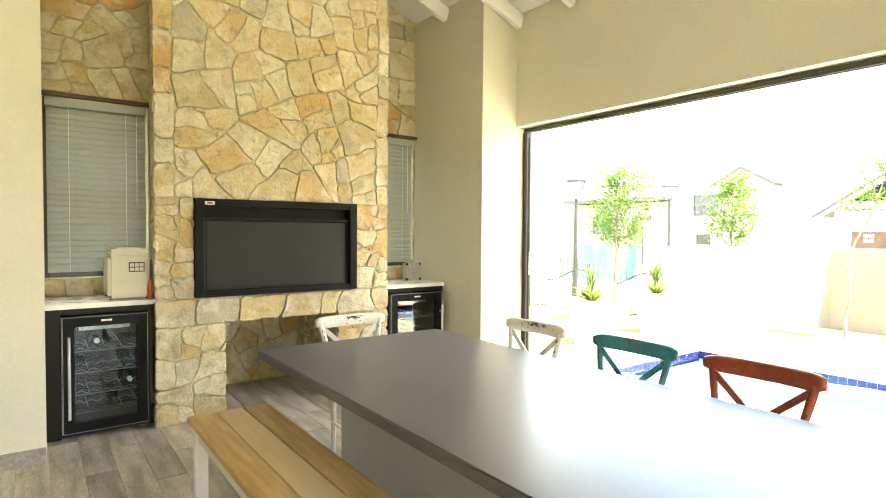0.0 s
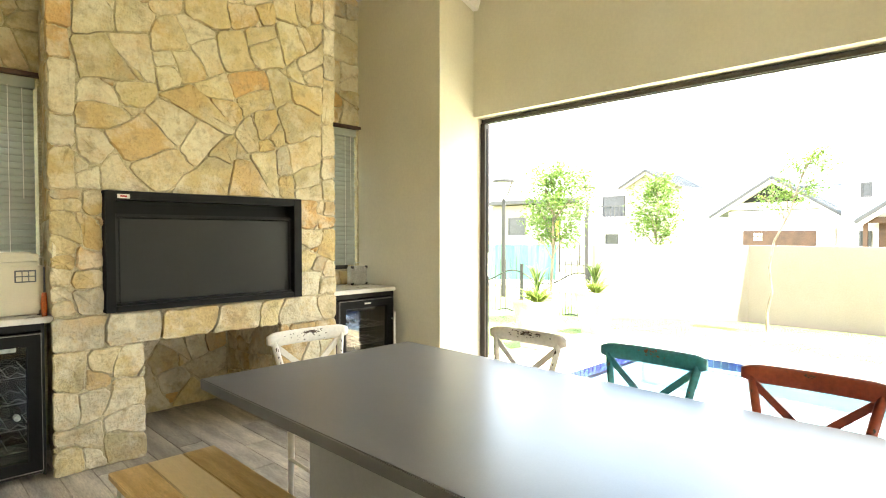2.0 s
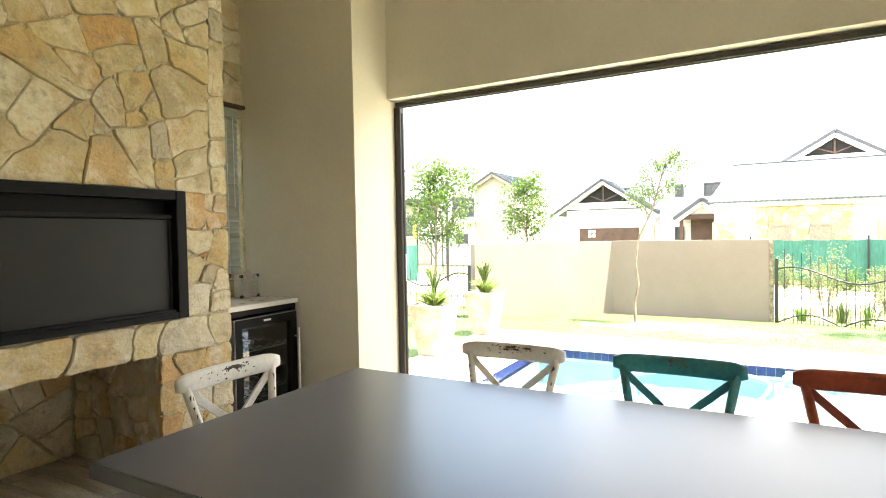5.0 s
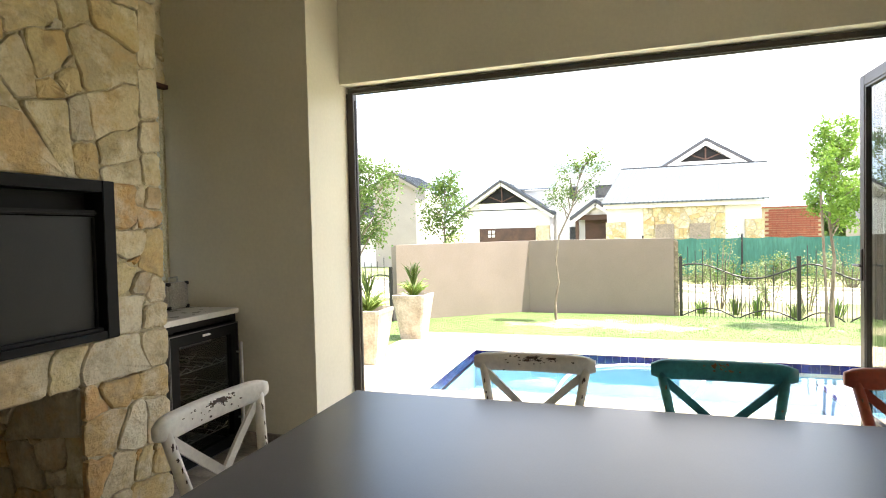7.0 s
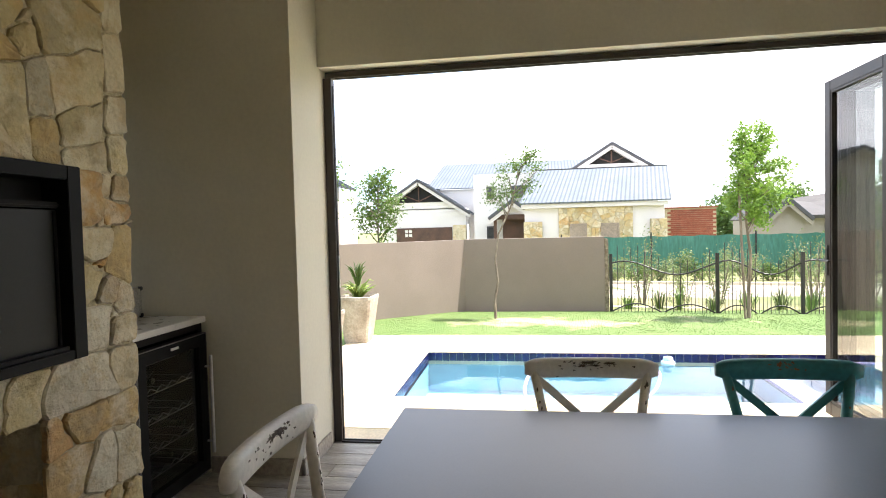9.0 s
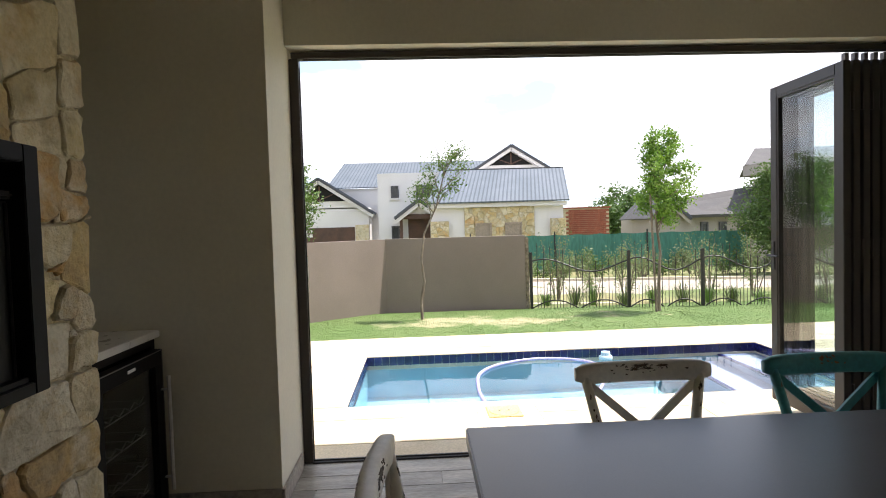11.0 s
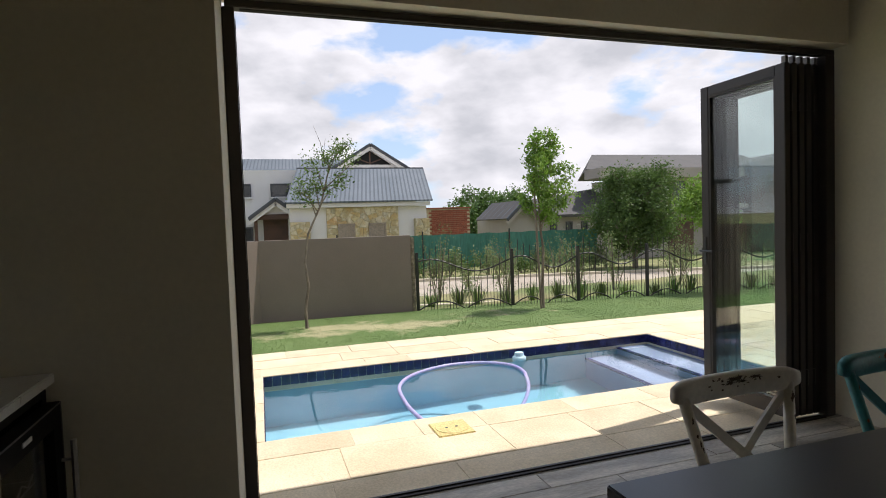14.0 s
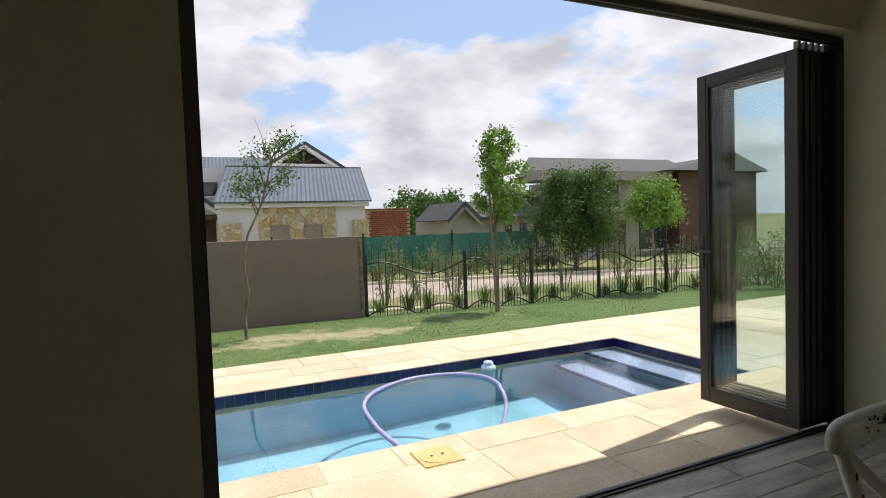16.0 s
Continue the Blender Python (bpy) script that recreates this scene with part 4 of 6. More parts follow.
def cross_back_chair(m, paint, chip, label, wear=1.35):
    """A bistro chair with a curved top rail and a crossed back; the sitter looks along +y."""
    c = thing("dining_chair", (0, 0, 0), label, "chair", "chairs round the table")
    sb = B()
    bmesh.ops.create_cone(sb, cap_ends=True, segments=28, radius1=0.205, radius2=0.205, depth=0.03,
                          matrix=Matrix.Translation((0, 0.0, 0.435)) @ Matrix.Diagonal((1, 1.0, 1, 1)))
    bmesh.ops.bevel(sb, geom=[e for e in sb.edges if abs(e.verts[0].co.z - e.verts[1].co.z) < 1e-5 and len(e.link_faces) == 2], offset=0.008, segments=2, affect="EDGES")
    part("seat", sb, paint, c)

    def rail_y(x):
        return -0.258 + 0.020 * (x / 0.21) ** 2

    # top rail: thick, bowed, with rounded ends
    rb = B()
    n = 16
    rows = []
    prof = []
    for k in range(12):
        a = 2 * math.pi * k / 12
        ca, sa = math.cos(a), math.sin(a)
        prof.append((0.020 * math.copysign(abs(ca) ** 0.6, ca), 0.036 * math.copysign(abs(sa) ** 0.6, sa)))
    for i in range(n + 1):
        x = -0.230 + 0.460 * i / n
        e = min(i, n - i)
        f = (0.60, 0.90, 1.0)[min(e, 2)]
        z = 0.785
        rows.append([rb.verts.new((x, rail_y(x) + dy * f * 1.1, z + dz * f)) for dy, dz in prof])
    for a, b in zip(rows, rows[1:]):
        for k in range(12):
            rb.faces.new((a[k], a[(k + 1) % 12], b[(k + 1) % 12], b[k]))
    rb.faces.new(rows[0])
    rb.faces.new(rows[-1][::-1])
    top = part("top_rail", rb, paint, c, smooth=True)
    bare = "flaked paint showing bare wood"
    for ny in (-1, 1):
        def on_rail(x, z):
            q = min(0.98, (abs(z - 0.785) / 0.036) ** (1 / 0.6))
            return rail_y(x) + ny * 0.022 * (1 - q * q) ** 0.3
        for k in range(int(4 * wear)):
            part("worn_patch", flake((rng.gauss(0, 0.035), rng.uniform(0.796, 0.808)), (rng.uniform(0.016, 0.032) * wear, rng.uniform(0.006, 0.010)), 0.6, on_rail, ny, 30), chip, top, bare)
        for k in range(int(26 * wear)):
            part("worn_patch", flake((rng.gauss(0, 0.040) * wear, 0.812 - abs(rng.gauss(0, 0.018))), (rng.uniform(0.003, 0.010), rng.uniform(0.002, 0.005)), 0.5, on_rail, ny, 11), chip, top, bare)
    for s in (-1, 1):
        post = part("back_post", tube(B(), [(s * 0.150, -0.165, 0.0), (s * 0.152, -0.150, 0.22), (s * 0.150, -0.160, 0.43), (s * 0.157, -0.196, 0.58), (s * 0.198, -0.238, 0.785)],
                                      [0.014, 0.016, 0.018, 0.017, 0.016], 10), paint, c, smooth=True)

        def on_post(x, z):
            f = (z - 0.58) / 0.205
            dx = x - s * (0.157 + 0.041 * f)
            return -0.196 - 0.042 * f + math.sqrt(max(1e-6, 0.0165 ** 2 - dx * dx))
        for k in range(int(4 * wear)):
            z = rng.uniform(0.61, 0.75)
            part("worn_patch", flake((s * (0.157 + 0.041 * (z - 0.58) / 0.205) + rng.uniform(-0.006, 0.006), z), (rng.uniform(0.003, 0.006), rng.uniform(0.006, 0.016)), 0.5, on_post, 1, 13), chip, post, bare)
        part("front_leg", tube(B(), [(s * 0.165, 0.155, 0.0), (s * 0.155, 0.145, 0.22), (s * 0.145, 0.13, 0.425)], [0.013, 0.016, 0.018], 10), paint, c, smooth=True)
        brace = B()
        pts = []
        for k in range(9):
            f = k / 8
            x = s * (0.184 - 0.336 * f)
            z = 0.75 - 0.295 * f
            pts.append((x, -0.168 - 0.068 * (z - 0.43) / 0.34 - 0.012 * math.sin(math.pi * f) + (0.005 if s > 0 else -0.005), z))
        rows = []
        for p in pts:
            nx, nz = s * 0.622, 0.783
            rows.append([brace.verts.new((p[0] + nx * w, p[1] + h, p[2] + nz * w * -1 + 0.0)) for w, h in ((-0.014, -0.005), (0.014, -0.005), (0.014, 0.005), (-0.014, 0.005))])
        for a, b in zip(rows, rows[1:]):
            for k in range(4):
                brace.faces.new((a[k], a[(k + 1) % 4], b[(k + 1) % 4], b[k]))
        brace.faces.new(rows[0])
        brace.faces.new(rows[-1])
        part("cross_brace", brace, paint, c)
        part("side_stretcher", tube(B(), [(s * 0.160, 0.148, 0.20), (s * 0.161, -0.150, 0.21)], 0.009, 8), paint, c, smooth=True)
    part("front_stretcher", tube(B(), [(-0.158, 0.148, 0.17), (0.158, 0.148, 0.17)], 0.009, 8), paint, c, smooth=True)
    ring_pts = [(0.17 * math.cos(2 * math.pi * k / 24), 0.165 * math.sin(2 * math.pi * k / 24), 0.395) for k in range(25)]
    part("seat_hoop", tube(B(), ring_pts, 0.011, 6), paint, c, smooth=True)
    c.matrix_basis = m
    return c


cross_back_chair(pose(1.985, 2.05, 0, 0, 0, 90), CHAIR_WHITE, CHIP_DARK, "distressed white wooden cross-back chair with dark flaked patch")
cross_back_chair(pose(1.99, 1.40, 0, 0, 0, 90), CHAIR_TEAL, CHIP_RUST, "distressed teal wooden cross-back chair with rusty worn patch", 0.6)
cross_back_chair(pose(1.985, 0.81, 0, 0, 0, 90), CHAIR_RED, CHIP_DARK, "distressed red-brown wooden cross-back chair", 0.25)
cross_back_chair(pose(1.463, 2.643, 0, 0, 0, 179), CHAIR_WHITE, CHIP_DARK, "distressed white cross-back chair at the table's end")

# ---- sliding-folding doors ----
fr = thing("door_1", (3.47, 1.7, 0), "dark bronze aluminium frame of the folding doors", "door frame", kind="structure")
FX0, FX1 = 3.485, 3.545                    # frame depth
part("head_track", boxed(FX0, FX1, Y_OP0, Y_OP1, Z_OP - 0.036, Z_OP - 0.003, 0.003), ALU, fr)
# no groove is cut: a black strip below the track gives its shade
part("head_groove", boxed(FX0 + 0.018, FX1 - 0.018, Y_OP0 + 0.05, Y_OP1 - 0.06, Z_OP - 0.039, Z_OP - 0.0365), STEEL, fr)
part("jamb", boxed(FX0, FX1, Y_OP1 - 0.038, Y_OP1 + 0.012, 0.0, Z_OP - 0.037, 0.003), ALU, fr)
part("jamb", boxed(FX0, FX1, Y_OP0, Y_OP0 + 0.074, 0.0, Z_OP - 0.037, 0.003), ALU, fr)
part("jamb_stop", boxed(FX0 + 0.02, FX0 + 0.034, Y_OP1 - 0.042, Y_OP1 - 0.039, 0.0, Z_OP - 0.08), STEEL, fr)
part("sill_track", boxed(FX0 + 0.004, FX1 - 0.008, Y_OP0 + 0.075, Y_OP1 - 0.034, -0.02, 0.003), ALU, fr)
part("sill_rib", boxed(FX0 + 0.024, FX0 + 0.031, Y_OP0 + 0.075, Y_OP1 - 0.038, 0.0035, 0.010), ALU, fr)
part("lock_plate", boxed(FX0 + 0.036, FX0 + 0.05, Y_OP1 - 0.0415, Y_OP1 - 0.0385, 0.95, 1.15), CHROME, fr)


def leaf(y, handle):
    d = thing("folding_door_leaf", (3.85, y, 0), "dark bronze glazed folding door leaf, folded open", "door", "folding doors")
    x0, x1, z0, z1, w = 3.53, 4.205, 0.015, 2.185, 0.068
    t = 0.022
    part("stile", boxed(x0, x0 + w, y - t, y + t, z0, z1, 0.003), ALU, d)
    part("stile", boxed(x1 - w, x1, y - t, y + t, z0, z1, 0.003), ALU, d)
    part("top_rail", boxed(x0 + w + 0.001, x1 - w - 0.001, y - t, y + t, z1 - w, z1, 0.003), ALU, d)
    part("bottom_rail", boxed(x0 + w + 0.001, x1 - w - 0.001, y - t, y + t, z0, z0 + w + 0.02, 0.003), ALU, d)
    part("glazing_bead", frame_of(x0 + w + 0.001, x1 - w - 0.001, y - t + 0.004, y + t - 0.004, z0 + w + 0.021, z1 - w - 0.001, 0.012), ALU, d)
    g = part("pane", boxed(x0 + w + 0.005, x1 - w - 0.005, y - 0.003, y + 0.003, z0 + w + 0.025, z1 - w - 0.005), GLASS, d)
    g.visible_shadow = False
    if handle:
        h = part("handle_plate", boxed(x1 - 0.045, x1 - 0.018, y + t + 0.0005, y + t + 0.008, 0.93, 1.13, 0.003), DARKPL, d)
        part("lever", tube(B(), [(x1 - 0.03, y + t + 0.009, 1.03), (x1 - 0.03, y + t + 0.045, 1.03), (x1 - 0.14, y + t + 0.045, 1.03)], 0.008, 8), DARKPL, h)
    for z in (0.25, 1.1, 1.95):
        part("hinge", tube(B(), [(x0 + 0.004, y - t - 0.012, z - 0.05), (x0 + 0.004, y - t - 0.012, z + 0.05)], 0.009, 8), ALU, d)
    part("hanger", boxed(x0 + 0.002, x0 + 0.03, y - 0.012, y + 0.012, z1 + 0.001, Z_OP - 0.04), STEEL_TRIM, d)
    return d


for k in range(5):
    leaf(0.300 - 0.058 * k, k == 0)


# ---- terrace, pool and garden ----
DECK = -0.08
PX0, PX1, PY0, PY1 = 4.71, 6.40, -0.90, 3.388
WATER_Z = -0.155
deck_bed = B()
for a in ((3.561, PX0, -9, 4.5), (PX1, 7.42, -9, 4.5), (PX0, PX1, -9, PY0), (PX0, PX1, PY1, 4.5)):
    box(deck_bed, a[0], a[1], a[2], a[3], -0.4, DECK - 0.004)
deck = structure("terrace", deck_bed, PAVER_BED, "cream sandstone paved terrace round the pool", "terrace")

pool = thing("swimming_pool", (5.55, 1.2, -1.4), "rectangular swimming pool with clear blue water", "pool", kind="structure")
pb = B()
box(pb, PX0 - 0.2, PX1 + 0.2, PY0 - 0.2, PY1 + 0.2, -1.55, -1.35)
for a in ((PX0 - 0.2, PX0, PY0 - 0.2, PY1 + 0.2), (PX1, PX1 + 0.2, PY0 - 0.2, PY1 + 0.2), (PX0, PX1, PY0 - 0.2, PY0), (PX0, PX1, PY1, PY1 + 0.2)):
    box(pb, a[0], a[1], a[2], a[3], -1.35, -0.41)
    box(pb, a[0], a[1], a[2], a[3], -0.405, DECK - 0.042)
part("basin", pb, POOL, pool, "pale blue pool plaster")
for i in range(2):
    st = part("step", boxed(PX0, PX1, PY0, PY0 + 0.42 * (2 - i), -1.34 if i == 0 else -0.62, -0.62 + 0.28 * i, 0.01), POOL_STEP, pool, "pale submerged step")
    part("step_edge", boxed(PX0, PX1, PY0 + 0.42 * (2 - i) - 0.04, PY0 + 0.42 * (2 - i) + 0.004, -0.62 + 0.28 * i - 0.05, -0.62 + 0.28 * i + 0.004), TILE, st, "dark blue mosaic edging")
# waterline tiles
tm = mesh_of(boxed(-0.0392, 0.0392, -0.004, 0.004, -0.0392, 0.0392, 0.002), "tile", TILE)
for side in range(3):
    ln = (PY1 - PY0) if side == 0 else (PX1 - PX0)
    n = int(ln / 0.08)
    for k in range(n):
        for r in range(2):
            z = DECK - 0.045 - 0.0375 - r * 0.08 + 0.035
            f = (k + 0.5) * ln / n
            o = piece("tile", tm, pool)
            if side == 0:
                m = pose(PX1 - 0.004, PY0 + f, z, 0, 0, 90)
            else:
                m = pose(PX0 + f, PY1 - 0.004 if side == 1 else PY0 + 0.004, z)
            o.matrix_basis = m
wsurf = B()
vs = [wsurf.verts.new(p) for p in ((PX0, PY0, WATER_Z), (PX1, PY0, WATER_Z), (PX1, PY1, WATER_Z), (PX0, PY1, WATER_Z))]
wsurf.faces.new(vs)
wm = bpy.data.meshes.new("water")
wsurf.normal_update()
wsurf.to_mesh(wm)
wsurf.free()
wm.materials.append(WATER)
ws = tagged(new("water", wm), "still clear pool water", "water", kind="structure")
ws.visible_shadow = False

hose = thing("pool_hose", (5.6, 1.6, WATER_Z), "lilac pool cleaner hose floating in a loop", "hose")
loop = [(4.78, 2.28), (5.0, 2.30), (5.3, 2.30), (5.75, 2.24), (6.08, 2.02), (6.27, 1.62), (6.2, 1.22), (5.93, 1.02), (5.5, 1.10), (5.15, 1.33), (4.92, 1.62)]
smooth = []
for i in range(len(loop) - 1):
    p0, p1, p2, p3 = (Vector(loop[max(0, min(len(loop) - 1, j))]) for j in (i - 1, i, i + 1, i + 2))
    for k in range(5):
        f = k / 5
        smooth.append(0.5 * ((2 * p1) + (p2 - p0) * f + (2 * p0 - 5 * p1 + 4 * p2 - p3) * f * f + (3 * p1 - p0 - 3 * p2 + p3) * f ** 3))
zs = [WATER_Z + 0.012 - (0.5 * ((i - 38) / 12) if i > 38 else 0) for i in range(len(smooth))]
part("tube", tube(B(), [(p.x, p.y, z) for p, z in zip(smooth, zs)], 0.017, 8), HOSE, hose, smooth=True)
single("pool_cleaner", tube(B(), [(5.55, 1.05, -1.345), (5.55, 1.05, -1.27), (5.55, 1.05, -1.22)], [0.16, 0.14, 0.05], 16), DARKPL,
       "dark disc of a pool cleaner on the pool floor", "pool cleaner", smooth=True)
fl = thing("chlorine_float", (6.22, 0.84, WATER_Z), "pale blue floating chlorine dispenser", "pool float")
part("ring", tube(B(), [(6.22, 0.84, WATER_Z - 0.03), (6.22, 0.84, WATER_Z - 0.01), (6.22, 0.84, WATER_Z + 0.03), (6.22, 0.84, WATER_Z + 0.04)], [0.05, 0.07, 0.07, 0.05], 18), FLOAT, fl, smooth=True)
part("cap", tube(B(), [(6.22, 0.84, WATER_Z + 0.0405), (6.22, 0.84, WATER_Z + 0.075)], [0.052, 0.045], 18), FLOAT, fl, "pale blue cap")
lidt = thing("skimmer_lid", (4.44, 2.2, DECK), "yellowed plastic skimmer lid set in the paving", "lid")
part("plate", boxed(4.315, 4.565, 2.075, 2.325, DECK - 0.003, DECK + 0.009, 0.004), LID, lidt)
part("disc", tube(B(), [(4.44, 2.2, DECK + 0.0095), (4.44, 2.2, DECK + 0.013)], [0.11, 0.107], 28), LID, lidt)
# thin dark discs on the lid, painted as the shade in its finger holes
for dy in (-0.035, 0.035):
    part("finger_hole", tube(B(), [(4.44, 2.2 + dy, DECK + 0.0132), (4.44, 2.2 + dy, DECK + 0.0142)], 0.011, 10), DARKPL, lidt)


# ground: lawn by the terrace, verge and open land to the horizon
def ground_z(x, y):
    d = max(0.0, x - 7.45)
    z = -0.10 - 0.035 * min(d, 3.0) - 0.07 * max(0.0, min(1.0, (x - 10.6) / 2))
    if y > 4.5:
        z = min(z, -0.10 - 0.02 * min(y - 4.5, 4))
    z -= 0.30 * max(0.0, min(1.0, (x - 16) / 5))
    return z + (0.015 * noise.noise((x * 0.8, y * 0.8, 0)) if x > 7.6 else 0)


def grid(bm, xs, ys, zf, skip=None):
    vv = {}
    for i, x in enumerate(xs):
        for j, y in enumerate(ys):
            vv[i, j] = bm.verts.new((x, y, zf(x, y)))
    for i in range(len(xs) - 1):
        for j in range(len(ys) - 1):
            if skip and skip((xs[i] + xs[i + 1]) / 2, (ys[j] + ys[j + 1]) / 2):
                continue
            bm.faces.new((vv[i, j], vv[i + 1, j], vv[i + 1, j + 1], vv[i, j + 1]))
    return bm


far_x = [-3000, -400, -60, -12, -9.0, -6.8, 0, 3.56, 7.40, 7.43, 8, 8.5, 9, 9.5, 10, 10.6, 11.4, 12.2, 13, 14.5, 16, 18, 20, 24, 30, 45, 90, 400, 3000]
far_y = [-3000, -400, -80, -40, -25, -16, -12, -8.98, -8.95, -7, -5, -4, -3, -2, -1, 0, 1, 2, 3, 4, 4.45, 4.52, 5, 5.15, 6, 7, 8, 10, 14, 20, 40, 100, 400, 3000]


def far_ground(x, y):
    if x < 7.41 and -8.97 < y < 4.5 or -6.75 < x < 3.8 and y < 5.12 and y > -8.97:
        return -2.2
    return ground_z(x, y)


def over_house(x, y):
    return x < 7.41 and -8.96 < y < 4.5


structure("ground", grid(B(), far_x, far_y, far_ground, over_house), EARTH, "dry grassy open ground", "ground")


# lawn sheet and blades
def on_lawn(x, y):
    return x > 7.43 or y > 4.52


def skip_lawn(x, y):
    return not on_lawn(x, y)


lx = [3.6, 4.5, 5.5, 6.5, 7.425] + [7.43 + 0.25 * i for i in range(1, 12)]
ly = [-9 + 0.5 * i for i in range(27)] + [4.51] + [4.6 + 0.5 * i for i in range(9)]


def lawn_z(x, y):
    return ground_z(x, y) + 0.012


lw = grid(B(), lx, ly, lawn_z, skip_lawn)
structure("lawn", lw, GRASS_G, "mown green lawn with dry straw patches", "lawn")
gb = B()
for k in range(90000):
    x = rng.uniform(7.44, 10.15)
    y = rng.uniform(-6.0, 6.5)
    if k % 9 == 0:
        x, y = rng.uniform(4.6, 7.4), rng.uniform(4.53, 6.5)
    h = rng.uniform(0.008, 0.019)
    a = rng.random() * math.pi
    dx, dy = 0.0035 * math.cos(a), 0.005 * math.sin(a)
    z = lawn_z(x, y) - 0.004
    lx_, ly_ = rng.uniform(-0.02, 0.02), rng.uniform(-0.02, 0.02)
    gb.faces.new((gb.verts.new((x - dx, y - dy, z)), gb.verts.new((x + dx, y + dy, z)), gb.verts.new((x + lx_, y + ly_, z + h))))
single("grass", gb, BLADE, "short green lawn grass", "grass", kind="stuff")


# road with kerbs across the plot's front
def road_pt(y, off):
    x = 14.05 + 0.21 * (y + 3.3) - (0.012 * (y + 3) ** 2 if y < -3 else 0)
    return x + off


rd = B()
prev = None
for k in range(40):
    y = -40 + 2 * k
    row = [rd.verts.new((road_pt(y, o), y, z)) for o, z in ((-3.85, -0.27), (1.05, -0.27))]
    if prev:
        rd.faces.new((prev[0], prev[1], row[1], row[0]))
    prev = row
structure("road", rd, ROAD, "pale brown paved estate road", "road")
for off in (-3.95, 1.06):
    kb = B()
    for k in range(39):
        y = -40 + 2 * k
        bar(kb, (road_pt(y, off), y, -0.26), (road_pt(y + 2, off), y + 2, -0.26), 0.16, 0.12)
    structure("kerb", kb, KERB, "pale concrete road kerb", "kerb")


# ---- garden wall, fence, pots ----
def wall_run(bm, p, q, z0, z1, w):
    p, q = Vector((*p, 0)), Vector((*q, 0))
    n = Vector((p.y - q.y, q.x - p.x, 0)).normalized() * w
    if n.x < 0:
        n = -n
    a = [bm.verts.new(v + Vector((0, 0, z))) for z in (z0, z1) for v in (p, q, q + n, p + n)]
    for f in ((0, 1, 2, 3), (4, 5, 6, 7), (0, 1, 5, 4), (1, 2, 6, 5), (2, 3, 7, 6), (3, 0, 4, 7)):
        bm.faces.new([a[i] for i in f])
    return bm


WALL_END = surface("rough_wall_end", (0.13, 0.10, 0.07), (0.27, 0.22, 0.16), 14, 0.95, 0.6, 40, fine=0.3)
BEND = (10.36, 3.385)
gw = thing("garden_wall", (10, 3.4, -0.2), "taupe plastered garden wall with a slight bend", "wall", kind="structure")
part("wall", wall_run(wall_run(B(), (8.5, 5.24), BEND, -0.45, 1.11, 0.2), BEND, (10.16, 0.93), -0.45, 1.112, 0.2), WALL_OUT, gw)
part("end_stone", boxed(10.14, 10.38, 0.865, 0.927, -0.45, 1.08, 0.015), WALL_END, gw, "rough stone-faced wall end")


def fence_run(posts, name_label, z0):
    f = thing("fence", (*posts[0], z0), name_label, "fence", "estate fence")
    for (x, y) in posts:
        part("post", boxed(x - 0.025, x + 0.025, y - 0.025, y + 0.025, z0 - 0.2, z0 + 1.02, 0.004), FENCE, f)
    total = 0
    for a, b in zip(posts, posts[1:]):
        a3, b3 = Vector((*a, 0)), Vector((*b, 0))
        ln = (b3 - a3).length
        n = 14
        top = [a3.lerp(b3, k / n) + Vector((0, 0, z0 + 0.78 + 0.115 * math.sin(2 * math.pi * (0.12 + k / n)))) for k in range(n + 1)]
        low = [a3.lerp(b3, k / n) + Vector((0, 0, z0 + 0.02 + 0.15 * abs(math.sin(2 * math.pi * k / n)))) for k in range(n + 1)]
        part("wave_rail", tube(B(), top, 0.014, 6), FENCE, f)
        part("arch_rail", tube(B(), low, 0.012, 6), FENCE, f)
        m = int(ln / 0.105)
        for k in range(1, m):
            p = a3.lerp(b3, k / m)
            h = 0.98 + 0.15 * math.sin(2 * math.pi * (0.1 + k / m)) + 0.05 * math.sin(k * 1.9)
            part("picket", tube(B(), [(p.x, p.y, z0 + 0.0), (p.x, p.y, z0 + h), (p.x, p.y, z0 + h + 0.03)], [0.0065, 0.0065, 0.001], 5), FENCE, f)
            if k:
                q = a3.lerp(b3, (k + 0.5) / m)
                part("short_picket", tube(B(), [(q.x, q.y, z0), (q.x, q.y, z0 + 0.34 + 0.06 * math.sin(k)), (q.x, q.y, z0 + 0.37 + 0.06 * math.sin(k))], [0.0042, 0.0042, 0.001], 5), FENCE, f)
    return f


fence_run([(10.16, 0.83), (9.84, -0.80), (9.65, -2.0), (9.44, -3.30), (9.22, -4.72), (8.9, -6.1), (8.5, -7.4)], "black steel palisade fence with wavy rails", -0.21)
fence_run([(8.47, 5.33), (8.25, 6.6), (8.0, 7.9), (7.8, 9.2)], "black steel palisade fence with wavy rails beside planters", -0.26)


